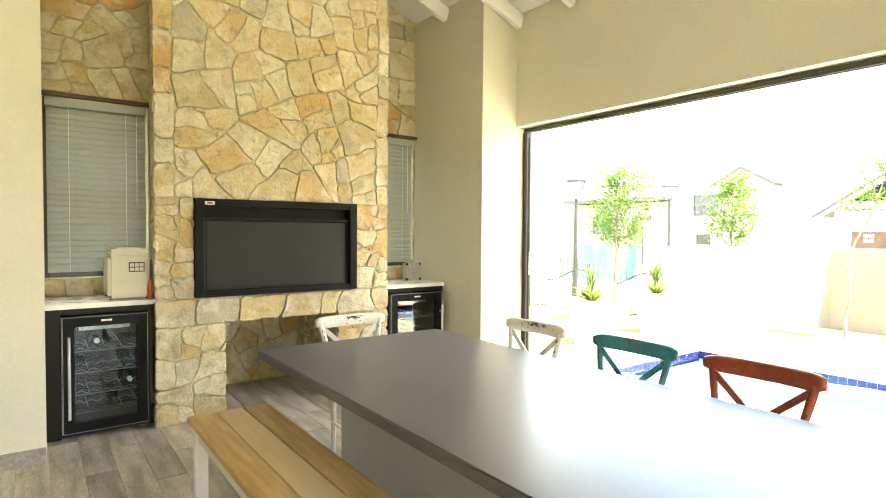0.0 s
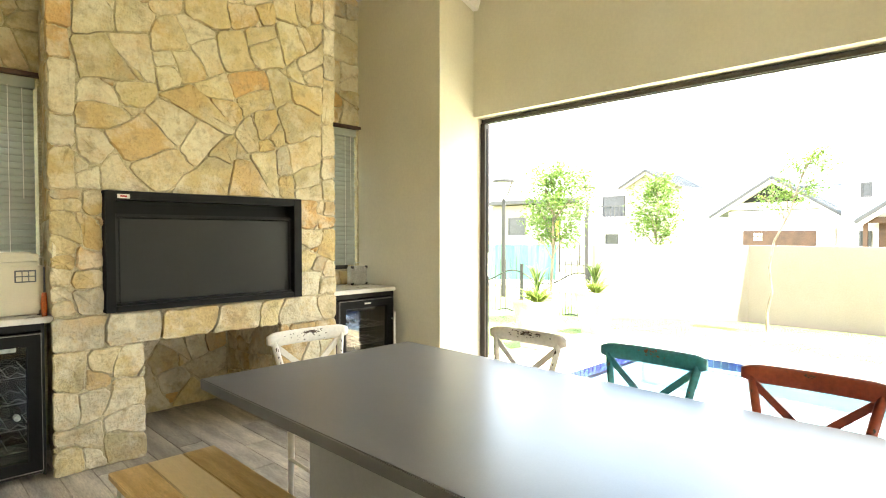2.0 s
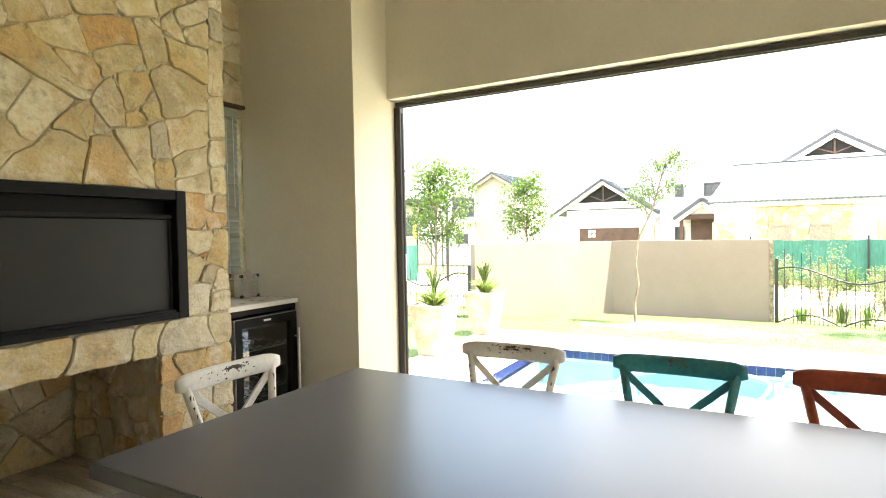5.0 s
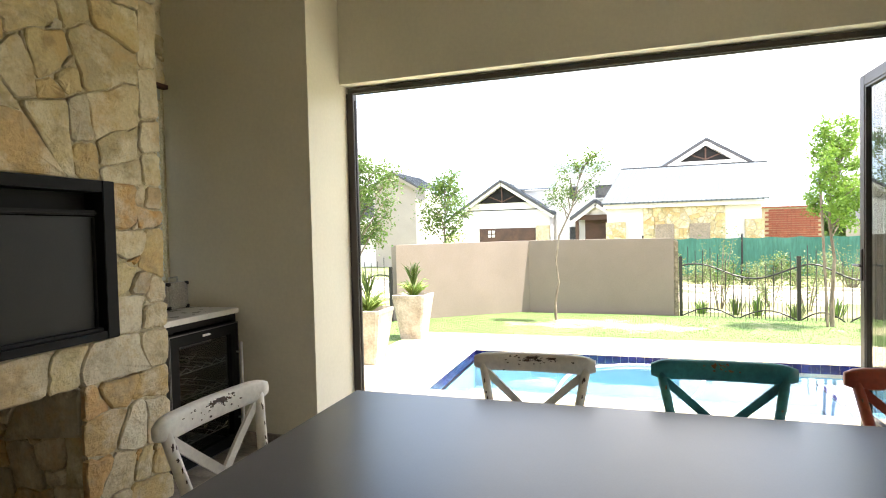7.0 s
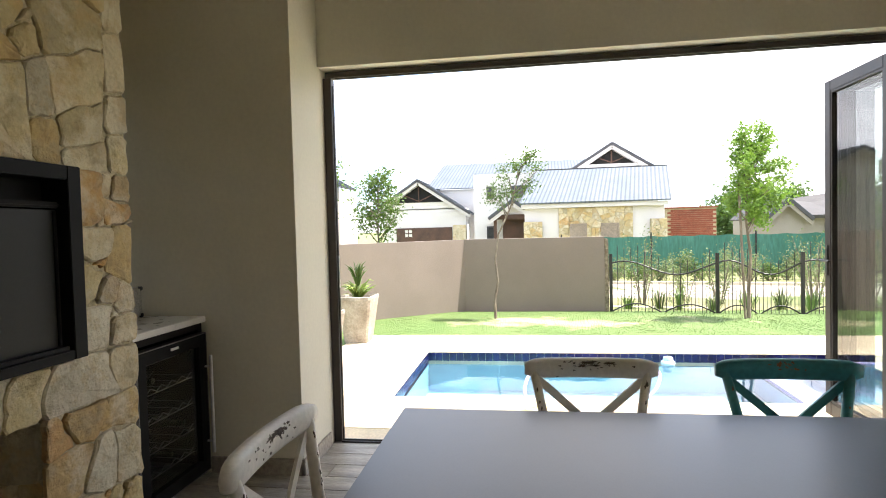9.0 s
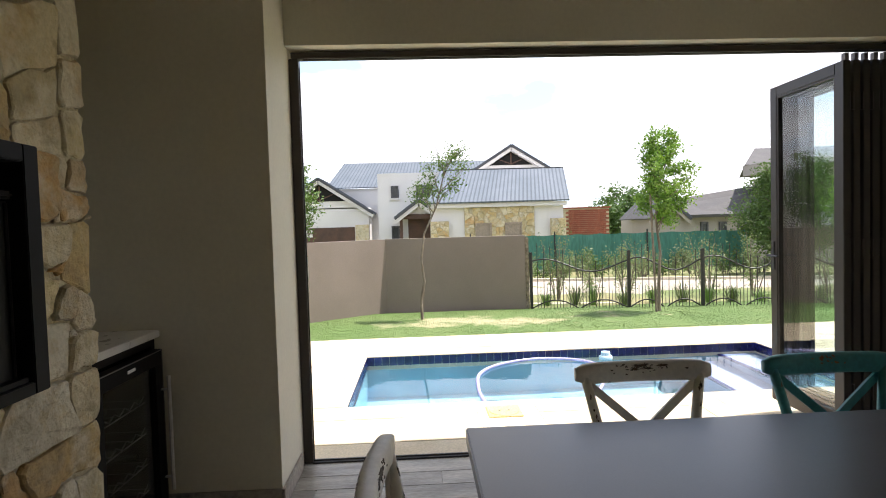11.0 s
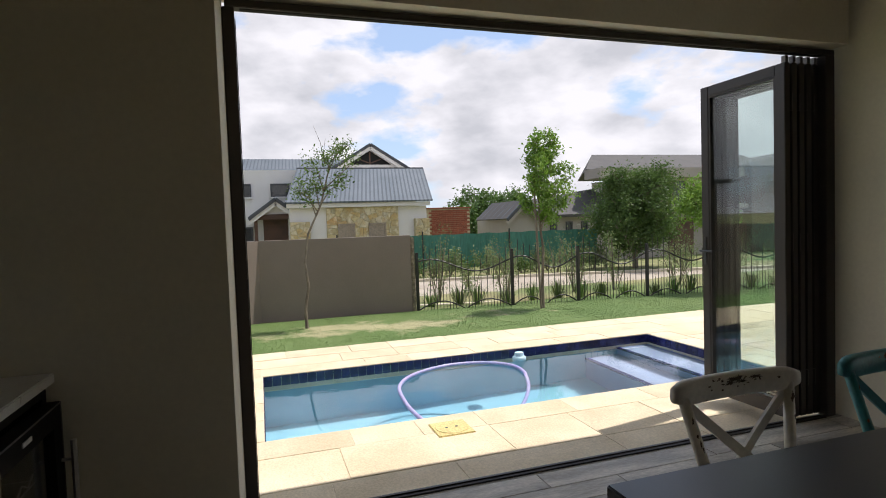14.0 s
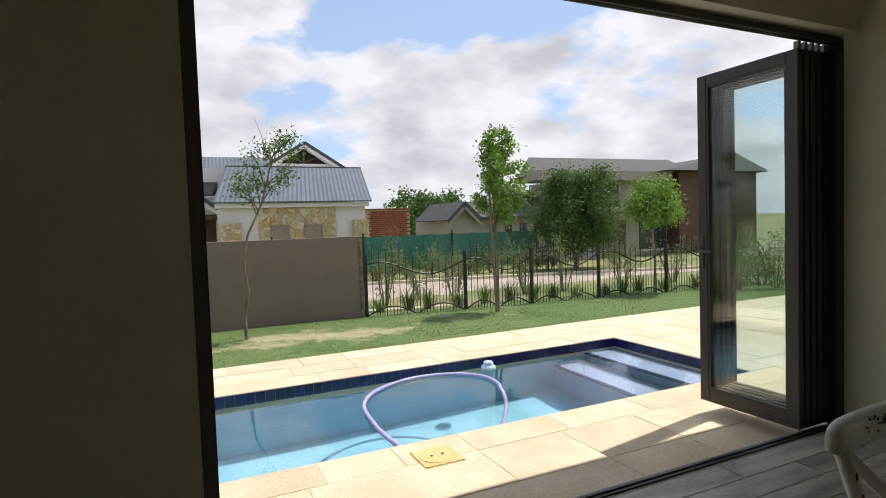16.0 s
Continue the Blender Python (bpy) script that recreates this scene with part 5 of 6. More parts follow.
def planter(x, y):
    zb = DECK - 0.01
    p = thing("planter", (x, y, zb), "tall tapered pale cast-stone planter", "planter", "terrace planters")
    b = B()
    rings = []
    for w, z in ((0.135, 0.0), (0.145, 0.02), (0.216, 0.53), (0.222, 0.55), (0.222, 0.585), (0.205, 0.59), (0.195, 0.55), (0.19, 0.50)):
        ring = []
        for k in range(4):
            for cx, cy in (((1, 0.88), (0.88, 1)), ((-0.88, 1), (-1, 0.88)), ((-1, -0.88), (-0.88, -1)), ((0.88, -1), (1, -0.88)))[k]:
                ring.append(b.verts.new((x + cx * w, y + cy * w, zb + z)))
        rings.append(ring)
    for r0, r1 in zip(rings, rings[1:]):
        for k in range(8):
            b.faces.new((r0[k], r0[(k + 1) % 8], r1[(k + 1) % 8], r1[k]))
    b.faces.new(rings[0])
    b.faces.new(rings[-1])
    part("pot", b, POT, p)
    part("soil", tube(B(), [(x, y, zb + 0.505), (x, y, zb + 0.535)], 0.18, 12), SOIL, p)
    a = thing("aloe", (x, y, zb + 0.53), "spiky green aloe growing in a planter", "plant", "planter aloes")
    for k in range(96):
        an = k * 2.4 + rng.uniform(-0.3, 0.3)
        low = k < 62
        tall = rng.uniform(0.0, 0.10) if low else rng.uniform(0.14, 0.30)
        out = rng.uniform(0.12, 0.23) if low else rng.uniform(0.04, 0.15)
        rise = rng.uniform(0.08, 0.20) if low else rng.uniform(0.14, 0.25)
        c, s = math.cos(an), math.sin(an)
        z0 = zb + 0.53 + tall
        droop = rng.uniform(-0.05, 0.02) if low else 0.0
        pts = [(x + c * 0.01, y + s * 0.01, z0), (x + c * out * 0.4, y + s * out * 0.4, z0 + rise * 0.45),
               (x + c * out * 0.75, y + s * out * 0.75, z0 + rise * 0.85), (x + c * out * 1.1, y + s * out * 1.1, z0 + rise + droop)]
        part("leaf", tube(B(), pts, [0.015, 0.015, 0.010, 0.001], 4, 0.45), ALOE if low else ALOE_DARK, a)
    part("stem", tube(B(), [(x, y, zb + 0.53), (x, y, zb + 0.84)], [0.022, 0.012], 7), ALOE_DARK, a)


planter(5.57, 4.36)
planter(7.0, 4.38)


# ---- trees and shrubs ----
def add_leaf(bm, p, size, wide=0.25):
    d = Vector((rng.gauss(0, 1), rng.gauss(0, 1), rng.gauss(0, 0.8) - 0.15)).normalized()
    s = d.orthogonal().normalized()
    s.rotate(Matrix.Rotation(rng.random() * 6.28, 3, d))
    n = d.cross(s)
    p = Vector(p)
    a, b = bm.verts.new(p), bm.verts.new(p + d * size)
    l = bm.verts.new(p + d * size * 0.5 + s * size * wide + n * size * 0.12)
    r = bm.verts.new(p + d * size * 0.5 - s * size * wide + n * size * 0.12)
    bm.faces.new((a, l, b))
    bm.faces.new((a, b, r))


def tree(label, path, r0, limbs, leaves, size, leaf_mat, clump=0.13, twigs=5):
    """path: trunk points; limbs: (where on the trunk 0..1, tip); leaves gather round the ends of twigs."""
    t = thing("tree", path[0], label, "tree")
    n = len(path)
    path = [Vector(p) for p in path]
    wood = B()
    tube(wood, path, [r0 * (1 - 0.72 * i / (n - 1)) for i in range(n)], 7)
    tips = []
    for f, tip in limbs:
        i = min(n - 2, int(f * (n - 1)))
        s = path[i].lerp(path[i + 1], f * (n - 1) - i)
        tip = Vector(tip)
        mid = s.lerp(tip, 0.5) + Vector((rng.uniform(-0.05, 0.05), rng.uniform(-0.05, 0.05), 0.04))
        tube(wood, [s, mid, tip], [r0 * 0.38, r0 * 0.26, r0 * 0.10], 5)
        ln = (tip - s).length
        for k in range(twigs):
            g = rng.uniform(0.35, 1.0)
            p = s.lerp(mid, g * 2) if g < 0.5 else mid.lerp(tip, g * 2 - 1)
            q = p + Vector((rng.gauss(0, 1), rng.gauss(0, 1), rng.gauss(0.3, 0.8))).normalized() * ln * rng.uniform(0.18, 0.42)
            tube(wood, [p, q], [r0 * 0.10, r0 * 0.04], 4)
            tips.append((p, q))
    part("trunk", wood, BARK, t, "thin grey-brown trunk and limbs")
    crown = B()
    for k in range(leaves):
        p, q = tips[k % len(tips)]
        c = p.lerp(q, rng.uniform(0.2, 1.1))
        add_leaf(crown, c + Vector((rng.gauss(0, clump), rng.gauss(0, clump), rng.gauss(0, clump * 0.8))), size * rng.uniform(0.6, 1.25))
    part("crown", crown, leaf_mat, t, "loose leafy crown")
    return t


def ring_limbs(cx, cy, z0, z1, wide, count, f0=0.55):
    out = []
    for k in range(count):
        a = k * 2.4 + rng.uniform(-0.4, 0.4)
        g = (k + 0.5) / count
        w = wide * (0.55 + 0.45 * math.sin(math.pi * min(1, 0.15 + g))) * rng.uniform(0.7, 1.1)
        out.append((min(0.97, f0 + (1 - f0) * g), (cx + w * math.cos(a), cy + w * math.sin(a), z0 + (z1 - z0) * (0.15 + 0.85 * g))))
    return out


tree("slender young garden tree with sparse green crown on a bent stem",
     [(9.15, 2.77, -0.14), (9.15, 2.78, 0.15), (9.15, 2.72, 0.45), (9.15, 2.76, 0.8), (9.15, 2.70, 1.2), (9.15, 2.50, 1.62), (9.15, 2.40, 2.0), (9.15, 2.30, 2.35)], 0.026,
     [(0.68, (9.1, 2.86, 1.85)), (0.70, (9.25, 2.60, 2.05)), (0.72, (9.1, 2.20, 1.95)), (0.78, (9.2, 2.62, 2.30)), (0.8, (9.05, 2.05, 2.20)), (0.88, (9.2, 2.14, 2.45)), (0.95, (9.15, 2.02, 2.50)), (0.66, (9.3, 2.75, 1.95)), (0.9, (9.1, 2.42, 2.30))],
     1700, 0.046, LEAF, 0.062, 6)
single("bare_twig", tube(tube(B(), [(9.15, 2.42, 2.2), (9.13, 2.47, 2.5), (9.12, 2.56, 2.74)], [0.007, 0.004, 0.002], 4), [(9.14, 2.44, 2.3), (9.12, 2.40, 2.56)], [0.005, 0.002], 4),
       BARK, "bare upright twig in the young tree", "twig")
tree("young garden tree with upright bright green crown",
     [(9.17, -1.03, -0.16), (9.17, -1.03, 0.3), (9.17, -1.06, 0.8), (9.17, -1.0, 1.3), (9.17, -1.02, 1.8), (9.17, -1.15, 2.3)], 0.03,
     ring_limbs(9.17, -1.15, 1.15, 2.70, 0.42, 16, 0.5), 6500, 0.062, LEAF_LIME, 0.05, 7)
single("tree_stake", tube(B(), [(9.08, -0.95, -0.15), (9.07, -0.86, 2.0)], [0.02, 0.018], 6), BARK, "rough timber stake tied to a young tree", "stake")
tree("young tree with a rounded bright green crown behind the fence",
     [(9.35, -4.55, -0.25), (9.33, -4.56, 0.4), (9.36, -4.54, 0.95), (9.35, -4.6, 1.5)], 0.03,
     ring_limbs(9.35, -4.68, 1.15, 1.92, 0.55, 12, 0.7), 6500, 0.066, LEAF_LIME, 0.09, 7)
tree("broad dense willow-leaved tree across the road",
     [(15.4, -7.55, -0.5), (15.4, -7.55, 0.2), (15.45, -7.6, 1.0), (15.4, -7.55, 2.0)], 0.10,
     ring_limbs(15.4, -7.6, 0.3, 2.72, 1.35, 34, 0.25), 52000, 0.085, LEAF_OLIVE, 0.15, 11)
tree("garden tree with loose round green crown behind the planters",
     [(7.45, 5.43, -0.15), (7.45, 5.42, 0.5), (7.45, 5.38, 1.1), (7.45, 5.4, 2.1)], 0.035,
     ring_limbs(7.45, 5.38, 1.35, 2.42, 0.5, 14, 0.5) + [(0.8, (7.5, 4.72, 2.25))], 4400, 0.062, LEAF, 0.07, 7)
tree("pale airy young tree beyond the garden wall",
     [(10.24, 4.95, -0.25), (10.24, 4.93, 0.6), (10.24, 4.96, 1.3), (10.24, 4.93, 2.1)], 0.032,
     ring_limbs(10.24, 4.95, 1.3, 2.42, 0.5, 14, 0.5), 2600, 0.07, LEAF, 0.07, 7)
for x, y, h, w in ((34, -9.6, 3.2, 1.6), (35, -11.6, 3.0, 1.6), (37, -13.5, 3.4, 1.8), (33, -8.6, 2.2, 1.2)):
    tree("distant bushy green tree beyond the houses", [(x, y, -0.6), (x, y, 0.6), (x, y, h - 0.6)], 0.12,
         ring_limbs(x, y, 0.3, h, w, 14, 0.3), 2600, 0.26, LEAF_DARK, 0.3, 6)


def shrub(x, y, h, w, leaves, mat, label, size=0.05, stems=9):
    z = ground_z(x, y) - 0.03
    s = thing("shrub", (x, y, z), label, "shrub", "verge shrubs")
    wood, crown = B(), B()
    for k in range(stems):
        a = rng.random() * 6.28
        r = w * rng.uniform(0.3, 1.0)
        tip = Vector((x + r * math.cos(a), y + r * math.sin(a), z + h * rng.uniform(0.5, 1.0)))
        base = Vector((x + 0.1 * w * math.cos(a), y + 0.1 * w * math.sin(a), z))
        tube(wood, [base, base.lerp(tip, 0.5) + Vector((0, 0, 0.08 * h)), tip], [0.012, 0.008, 0.003], 4)
        for i in range(leaves // stems):
            f = rng.uniform(0.3, 1.05)
            add_leaf(crown, base.lerp(tip, f) + Vector((rng.gauss(0, 0.13 * w), rng.gauss(0, 0.13 * w), rng.gauss(0, 0.08 * h))), size * rng.uniform(0.6, 1.3), 0.22)
    part("branchwork", wood, BARK, s)
    part("foliage", crown, mat, s)


GREYB = "loose grey-green shrub on the road verge"
for x, y, h, w in ((11.5, 0.05, 1.45, 0.35), (11.3, -1.3, 1.0, 0.45), (11.2, -2.9, 1.35, 0.5), (11.0, -3.7, 1.3, 0.5), (12.0, -0.9, 0.7, 0.4), (10.9, -5.2, 1.0, 0.5), (10.8, -6.6, 1.1, 0.6), (15.6, -4.9, 1.2, 0.7), (15.7, -3.4, 1.1, 0.7), (15.9, -9.6, 0.9, 0.7), (14.8, -8.8, 0.9, 0.6)):
    shrub(x, y, h, w, 650, LEAF_GREY, GREYB)
for k in range(15):
    shrub(16.0 + rng.uniform(0, 0.9), 1.0 - 0.58 * k, rng.uniform(0.55, 1.0), 0.5, 700, LEAF_GREY if k % 3 else LEAF, "low green shrub in front of the shade netting", 0.075, 8)
for x, y, h, w in ((8.5, -5.7, 0.9, 0.45), (8.2, -6.4, 1.15, 0.55), (8.9, -7.0, 1.2, 0.6), (7.9, -7.2, 1.0, 0.5), (8.6, -8.0, 1.3, 0.7)):
    shrub(x, y, h, w, 1500, LEAF_OLIVE if w > 0.5 else LEAF_GREY, "bushy green shrub at the end of the lawn")
for x, y in ((11.0, 4.9), (11.6, 6.6)):
    shrub(x, y, 0.9, 0.5, 500, LEAF_GREY, GREYB)


def grass_clump(x, y, h, n):
    z = ground_z(x, y) - 0.02
    b = B()
    for k in range(n):
        a = rng.random() * 6.28
        r = rng.uniform(0.06, 0.40)
        hh = h * rng.uniform(0.6, 1.0)
        c, s = math.cos(a), math.sin(a)
        w = 0.004
        p0 = [(x + c * 0.08 * r * 3 - s * w, y + s * 0.08 * r * 3 + c * w, z), (x + c * 0.08 * r * 3 + s * w, y + s * 0.08 * r * 3 - c * w, z)]
        p1 = [(x + c * r * 0.6 - s * w, y + s * r * 0.6 + c * w, z + hh * 0.75), (x + c * r * 0.6 + s * w, y + s * r * 0.6 - c * w, z + hh * 0.75)]
        v = [b.verts.new(p) for p in (*p0, *p1)] + [b.verts.new((x + c * r * 1.2, y + s * r * 1.2, z + hh))]
        b.faces.new((v[0], v[1], v[3], v[2]))
        b.faces.new((v[2], v[3], v[4]))
    single("grass_clump", b, ALOE_DARK if n % 2 else LEAF_DARK, "strappy dark green grass clump along the fence", "plant", "fence planting")


for k in range(15):
    f = k / 14
    grass_clump(10.55 - 1.2 * f + rng.uniform(-0.1, 0.25), 0.5 - 6.6 * f + rng.uniform(-0.1, 0.1), rng.uniform(0.28, 0.46), 90 + k % 2)


# green shade netting on posts round the building plot
def net_run(pts, z0, z1):
    nt = thing("shade_net", (*pts[0], z0), "green shade-cloth hoarding on thin poles", "net", "site hoarding")
    for a, b in zip(pts, pts[1:]):
        sh = B()
        n = 26
        rows = []
        a3, b3 = Vector((*a, 0)), Vector((*b, 0))
        nn = (b3 - a3).cross(Vector((0, 0, 1))).normalized()
        for k in range(n + 1):
            p = a3.lerp(b3, k / n)
            w = 0.015 * math.sin(k * 1.3) + 0.01 * math.sin(k * 2.9)
            sag = 0.03 * abs(math.sin(k * math.pi / 6.5))
            rows.append([sh.verts.new(p + nn * w * g + Vector((0, 0, z0 + (z1 - sag - z0) * g))) for g in (0.0, 0.35, 0.7, 1.0)])
        for r0, r1 in zip(rows, rows[1:]):
            for k in range(3):
                sh.faces.new((r0[k], r1[k], r1[k + 1], r0[k + 1]))
        part("cloth", sh, NET, nt)
        part("pole", tube(B(), [(a[0] - 0.06, a[1], z0 - 0.4), (a[0] - 0.06, a[1], z1 + 0.1)], 0.025, 6), FENCE, nt)


net_run([(17.6, 1.2), (17.55, -1.4), (17.3, -4.2), (16.9, -7.2)], -0.1, 0.97)
net_run([(14.9, 13.2), (16.2, 11.1)], -0.4, 0.95)


# ---- neighbouring houses ----
def window_at(parent, x, y0, y1, z0, z1, frame_mat=None, pane_mat=None):
    """A window in a wall that faces the garden."""
    w = part("window", frame_yz(x - 0.05, x + 0.02, y0, y1, z0, z1, 0.06), frame_mat or FASCIA, parent, "dark framed window")
    part("pane", boxed(x - 0.012, x - 0.004, y0 + 0.05, y1 - 0.05, z0 + 0.05, z1 - 0.05), pane_mat or GLASS_DARK, w)
    part("sill", boxed(x - 0.10, x + 0.01, y0 - 0.05, y1 + 0.05, z0 - 0.06, z0 - 0.003), HOUSE_WHITE, w)


def frame_yz(x0, x1, y0, y1, z0, z1, w):
    f = B()
    box(f, x0, x1, y0, y0 + w, z0, z1)
    box(f, x0, x1, y1 - w, y1, z0, z1)
    box(f, x0, x1, y0 + w, y1 - w, z1 - w, z1)
    box(f, x0, x1, y0 + w, y1 - w, z0, z0 + w)
    return f


def ribbed(bm, a, b, c, d, ribs, thick=0.05, rib=0.06):
    """A roof slope a-b (eave) to d-c (ridge) of sheet metal with standing ribs."""
    a, b, c, d = (Vector(p) for p in (a, b, c, d))
    slab(bm, [a, b, c, d], thick)
    ribs_of = []
    up = (b - a).cross(d - a).normalized()
    if up.z < 0:
        up = -up
    for k in range(ribs + 1):
        f = k / ribs
        p, q = a.lerp(b, f) + up * rib * 0.4, d.lerp(c, f) + up * rib * 0.4
        ribs_of.append((p, q))
    return ribs_of


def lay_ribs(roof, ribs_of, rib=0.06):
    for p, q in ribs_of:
        part("rib", bar(B(), p, q, rib, rib), SHADED_RIB, roof)


def gable_front(parent, x, yc, half, z_eave, z_apex, over=0.35, mat=HOUSE_WHITE, tri=True, depth=6.0, ribs=16):
    """A gable facing the garden with a ribbed roof running back and a trussed dark sheet, painted as a shaded opening,
    under the apex.
    """
    g = B()
    a = [g.verts.new((xx, yy, zz)) for xx in (x, x + 0.25) for yy, zz in ((yc - half, z_eave), (yc + half, z_eave), (yc, z_apex))]
    g.faces.new(a[:3])
    g.faces.new(a[3:])
    for i in range(3):
        j = (i + 1) % 3
        g.faces.new((a[i], a[j], a[j + 3], a[i + 3]))
    gp = part("gable", g, mat, parent)
    rise = (z_apex - z_eave) / half
    rf, rb = B(), []
    for s in (-1, 1):
        e = (yc + s * (half + over), z_eave - rise * over)
        rb += ribbed(rf, (x - 0.3, e[0], e[1] + 0.06), (x + depth, e[0], e[1] + 0.06), (x + depth, yc, z_apex + 0.06), (x - 0.3, yc, z_apex + 0.06), ribs)
    roof = part("roof", rf, ROOF_METAL if mat is HOUSE_WHITE else ROOF_DARK, parent, "grey ribbed metal roof")
    lay_ribs(roof, rb)
    for s in (-1, 1):
        part("bargeboard", bar(B(), (x - 0.32, yc + s * (half + over), z_eave - rise * over + 0.02), (x - 0.32, yc, z_apex + 0.02), 0.06, 0.09), FASCIA, roof, "dark bargeboard")
        part("white_board", bar(B(), (x - 0.27, yc + s * (half + over), z_eave - rise * over - 0.10), (x - 0.27, yc, z_apex - 0.10), 0.05, 0.16), mat, roof)
    if tri:
        t = B()
        hw, zb, zt = half * 0.58, z_apex - 0.22 - rise * half * 0.58, z_apex - 0.22
        v = [t.verts.new((xx, yy, zz)) for xx in (x - 0.03, x - 0.005) for yy, zz in ((yc - hw, zb), (yc + hw, zb), (yc, zt))]
        t.faces.new(v[:3])
        t.faces.new(v[3:])
        for i in range(3):
            j = (i + 1) % 3
            t.faces.new((v[i], v[j], v[j + 3], v[i + 3]))
        # solid dark triangle on the wall; its colour stands for the shade inside
        op = part("gable_opening", t, STEEL_AND_SHADE, gp, "dark triangular sheet painted as the shade of a gable opening")
        part("truss_post", boxed(x - 0.07, x - 0.031, yc - 0.03, yc + 0.03, zb, zt - 0.05), TIMBER_D, gp)
        for s in (-1, 1):
            part("truss_strut", bar(B(), (x - 0.05, yc, zb + 0.05), (x - 0.05, yc + s * hw * 0.55, zb + (zt - zb) * 0.42), 0.03, 0.05), TIMBER_D, gp)
    return gp


GZ = -0.62
h1 = thing("house", (24, 1, GZ), "white rendered house with grey ribbed metal roofs and stone panels", "house")
# front wing
part("wall", boxed(21.3, 27.0, -2.68, 2.3, GZ, 2.0), HOUSE_WHITE, h1, "white rendered front wing")
part("eave_band", boxed(21.05, 21.35, -2.76, 2.42, 2.005, 2.15), HOUSE_WHITE, h1, "white fascia band")
rf = B()
rb = ribbed(rf, (20.95, -2.80, 2.16), (20.95, 2.45, 2.16), (24.5, 1.75, 3.70), (24.5, -3.52, 3.70), 34)
lay_ribs(part("roof", rf, ROOF_METAL, h1, "grey ribbed metal roof"), rb)
part("ridge_cap", boxed(24.4, 24.6, -3.52, 1.8, 3.68, 3.76), FASCIA, h1)
part("rear_wall", boxed(24.6, 29, -3.2, 1.6, GZ, 3.62), HOUSE_WHITE, h1)
sp = part("stone_panel", boxed(21.24, 21.3, -1.57, 1.06, GZ, 2.0), MORTAR, h1, "sandstone panel round the small windows")


def panel_face(u, v, h):
    return (21.24 - h, u, v)


for poly in rubble(-1.57, 1.06, 0.6, 2.0, 0.16, 0.34):
    me = stone_mesh(poly, panel_face, 0.03, 0.006)
    if me:
        piece("stone", me, sp)
for a in ((-2.70, -2.15), (1.66, 2.34)):
    pl = part("stone_pillar", boxed(21.0, 21.2, a[0], a[1], GZ, 1.52), MORTAR, h1, "low sandstone pillar")
    for poly in rubble(a[0], a[1], 0.6, 1.52, 0.16, 0.34):
        me = stone_mesh(poly, lambda u, v, h: (21.0 - h, u, v), 0.03, 0.014)
        if me:
            piece("stone", me, pl)
window_at(h1, 21.20, 0.06, 0.67, 0.85, 1.41, SHUT, SHUT)
window_at(h1, 21.20, -1.08, -0.44, 0.85, 1.41, SHUT, SHUT)
# upper block with windows
part("upper_wall", boxed(24.8, 28.5, 1.7, 4.5, GZ, 3.70), HOUSE_WHITE, h1, "white rendered two-storey block")
window_at(h1, 24.78, 3.6, 3.93, 2.62, 3.15)
window_at(h1, 24.78, 2.1, 2.85, 2.62, 3.15)
window_at(h1, 24.78, 3.6, 3.95, 0.85, 1.42)
# entrance porch
part("door_recess", boxed(23.2, 23.4, 2.3, 3.2, GZ, 1.75), TIMBER_D, h1, "dark timber entrance door")
gable_front(h1, 22.5, 2.75, 0.75, 1.80, 2.35, 0.2, HOUSE_WHITE, False, 2.2, 6)
for y in (2.05, 3.4):
    part("porch_post", boxed(22.45, 22.6, y, y + 0.12, GZ, 1.8), TIMBER_D, h1)
part("porch_beam", boxed(22.42, 22.48, 2.0, 3.55, 1.66, 1.85), TIMBER_D, h1)
# rear ridge and large gable
rf = B()
rb = ribbed(rf, (29.6, -1.2, 3.45), (29.6, 7.45, 3.45), (33.0, 6.9, 5.08), (33.0, -1.2, 5.08), 46)
lay_ribs(part("rear_roof", rf, ROOF_METAL, h1, "grey ribbed metal roof"), rb)
part("rear_block", boxed(29.8, 34, -1.0, 7.0, GZ, 3.44), HOUSE_WHITE, h1)
gable_front(h1, 27.0, -1.70, 1.75, 3.93, 5.02, 0.3, HOUSE_WHITE, True, 4.0, 12)
part("gable_wall", boxed(27.0, 29, -3.43, 0.03, 3.5, 3.92), HOUSE_WHITE, h1)
# garage
part("garage_wall", boxed(28.0, 33, 5.2, 9.4, GZ, 2.4), HOUSE_WHITE, h1, "white rendered garage")
gable_front(h1, 28.0, 7.56, 2.15, 2.35, 3.78, 0.45, HOUSE_WHITE, True, 5.0, 18)
gd = part("garage_door", boxed(27.93, 27.995, 5.9, 8.75, GZ, 1.45), TIMBER_D, h1, "dark brown garage door")
for k in range(4):
    part("garage_window", boxed(27.915, 27.928, 7.95 + 0.2 * (k % 2), 8.1 + 0.2 * (k % 2), 1.0 + 0.2 * (k // 2), 1.15 + 0.2 * (k // 2)), LABEL_W, gd)
part("garage_pier", boxed(27.8, 28.1, 5.2, 5.85, GZ, 1.55), STONE, h1, "sandstone garage pier")

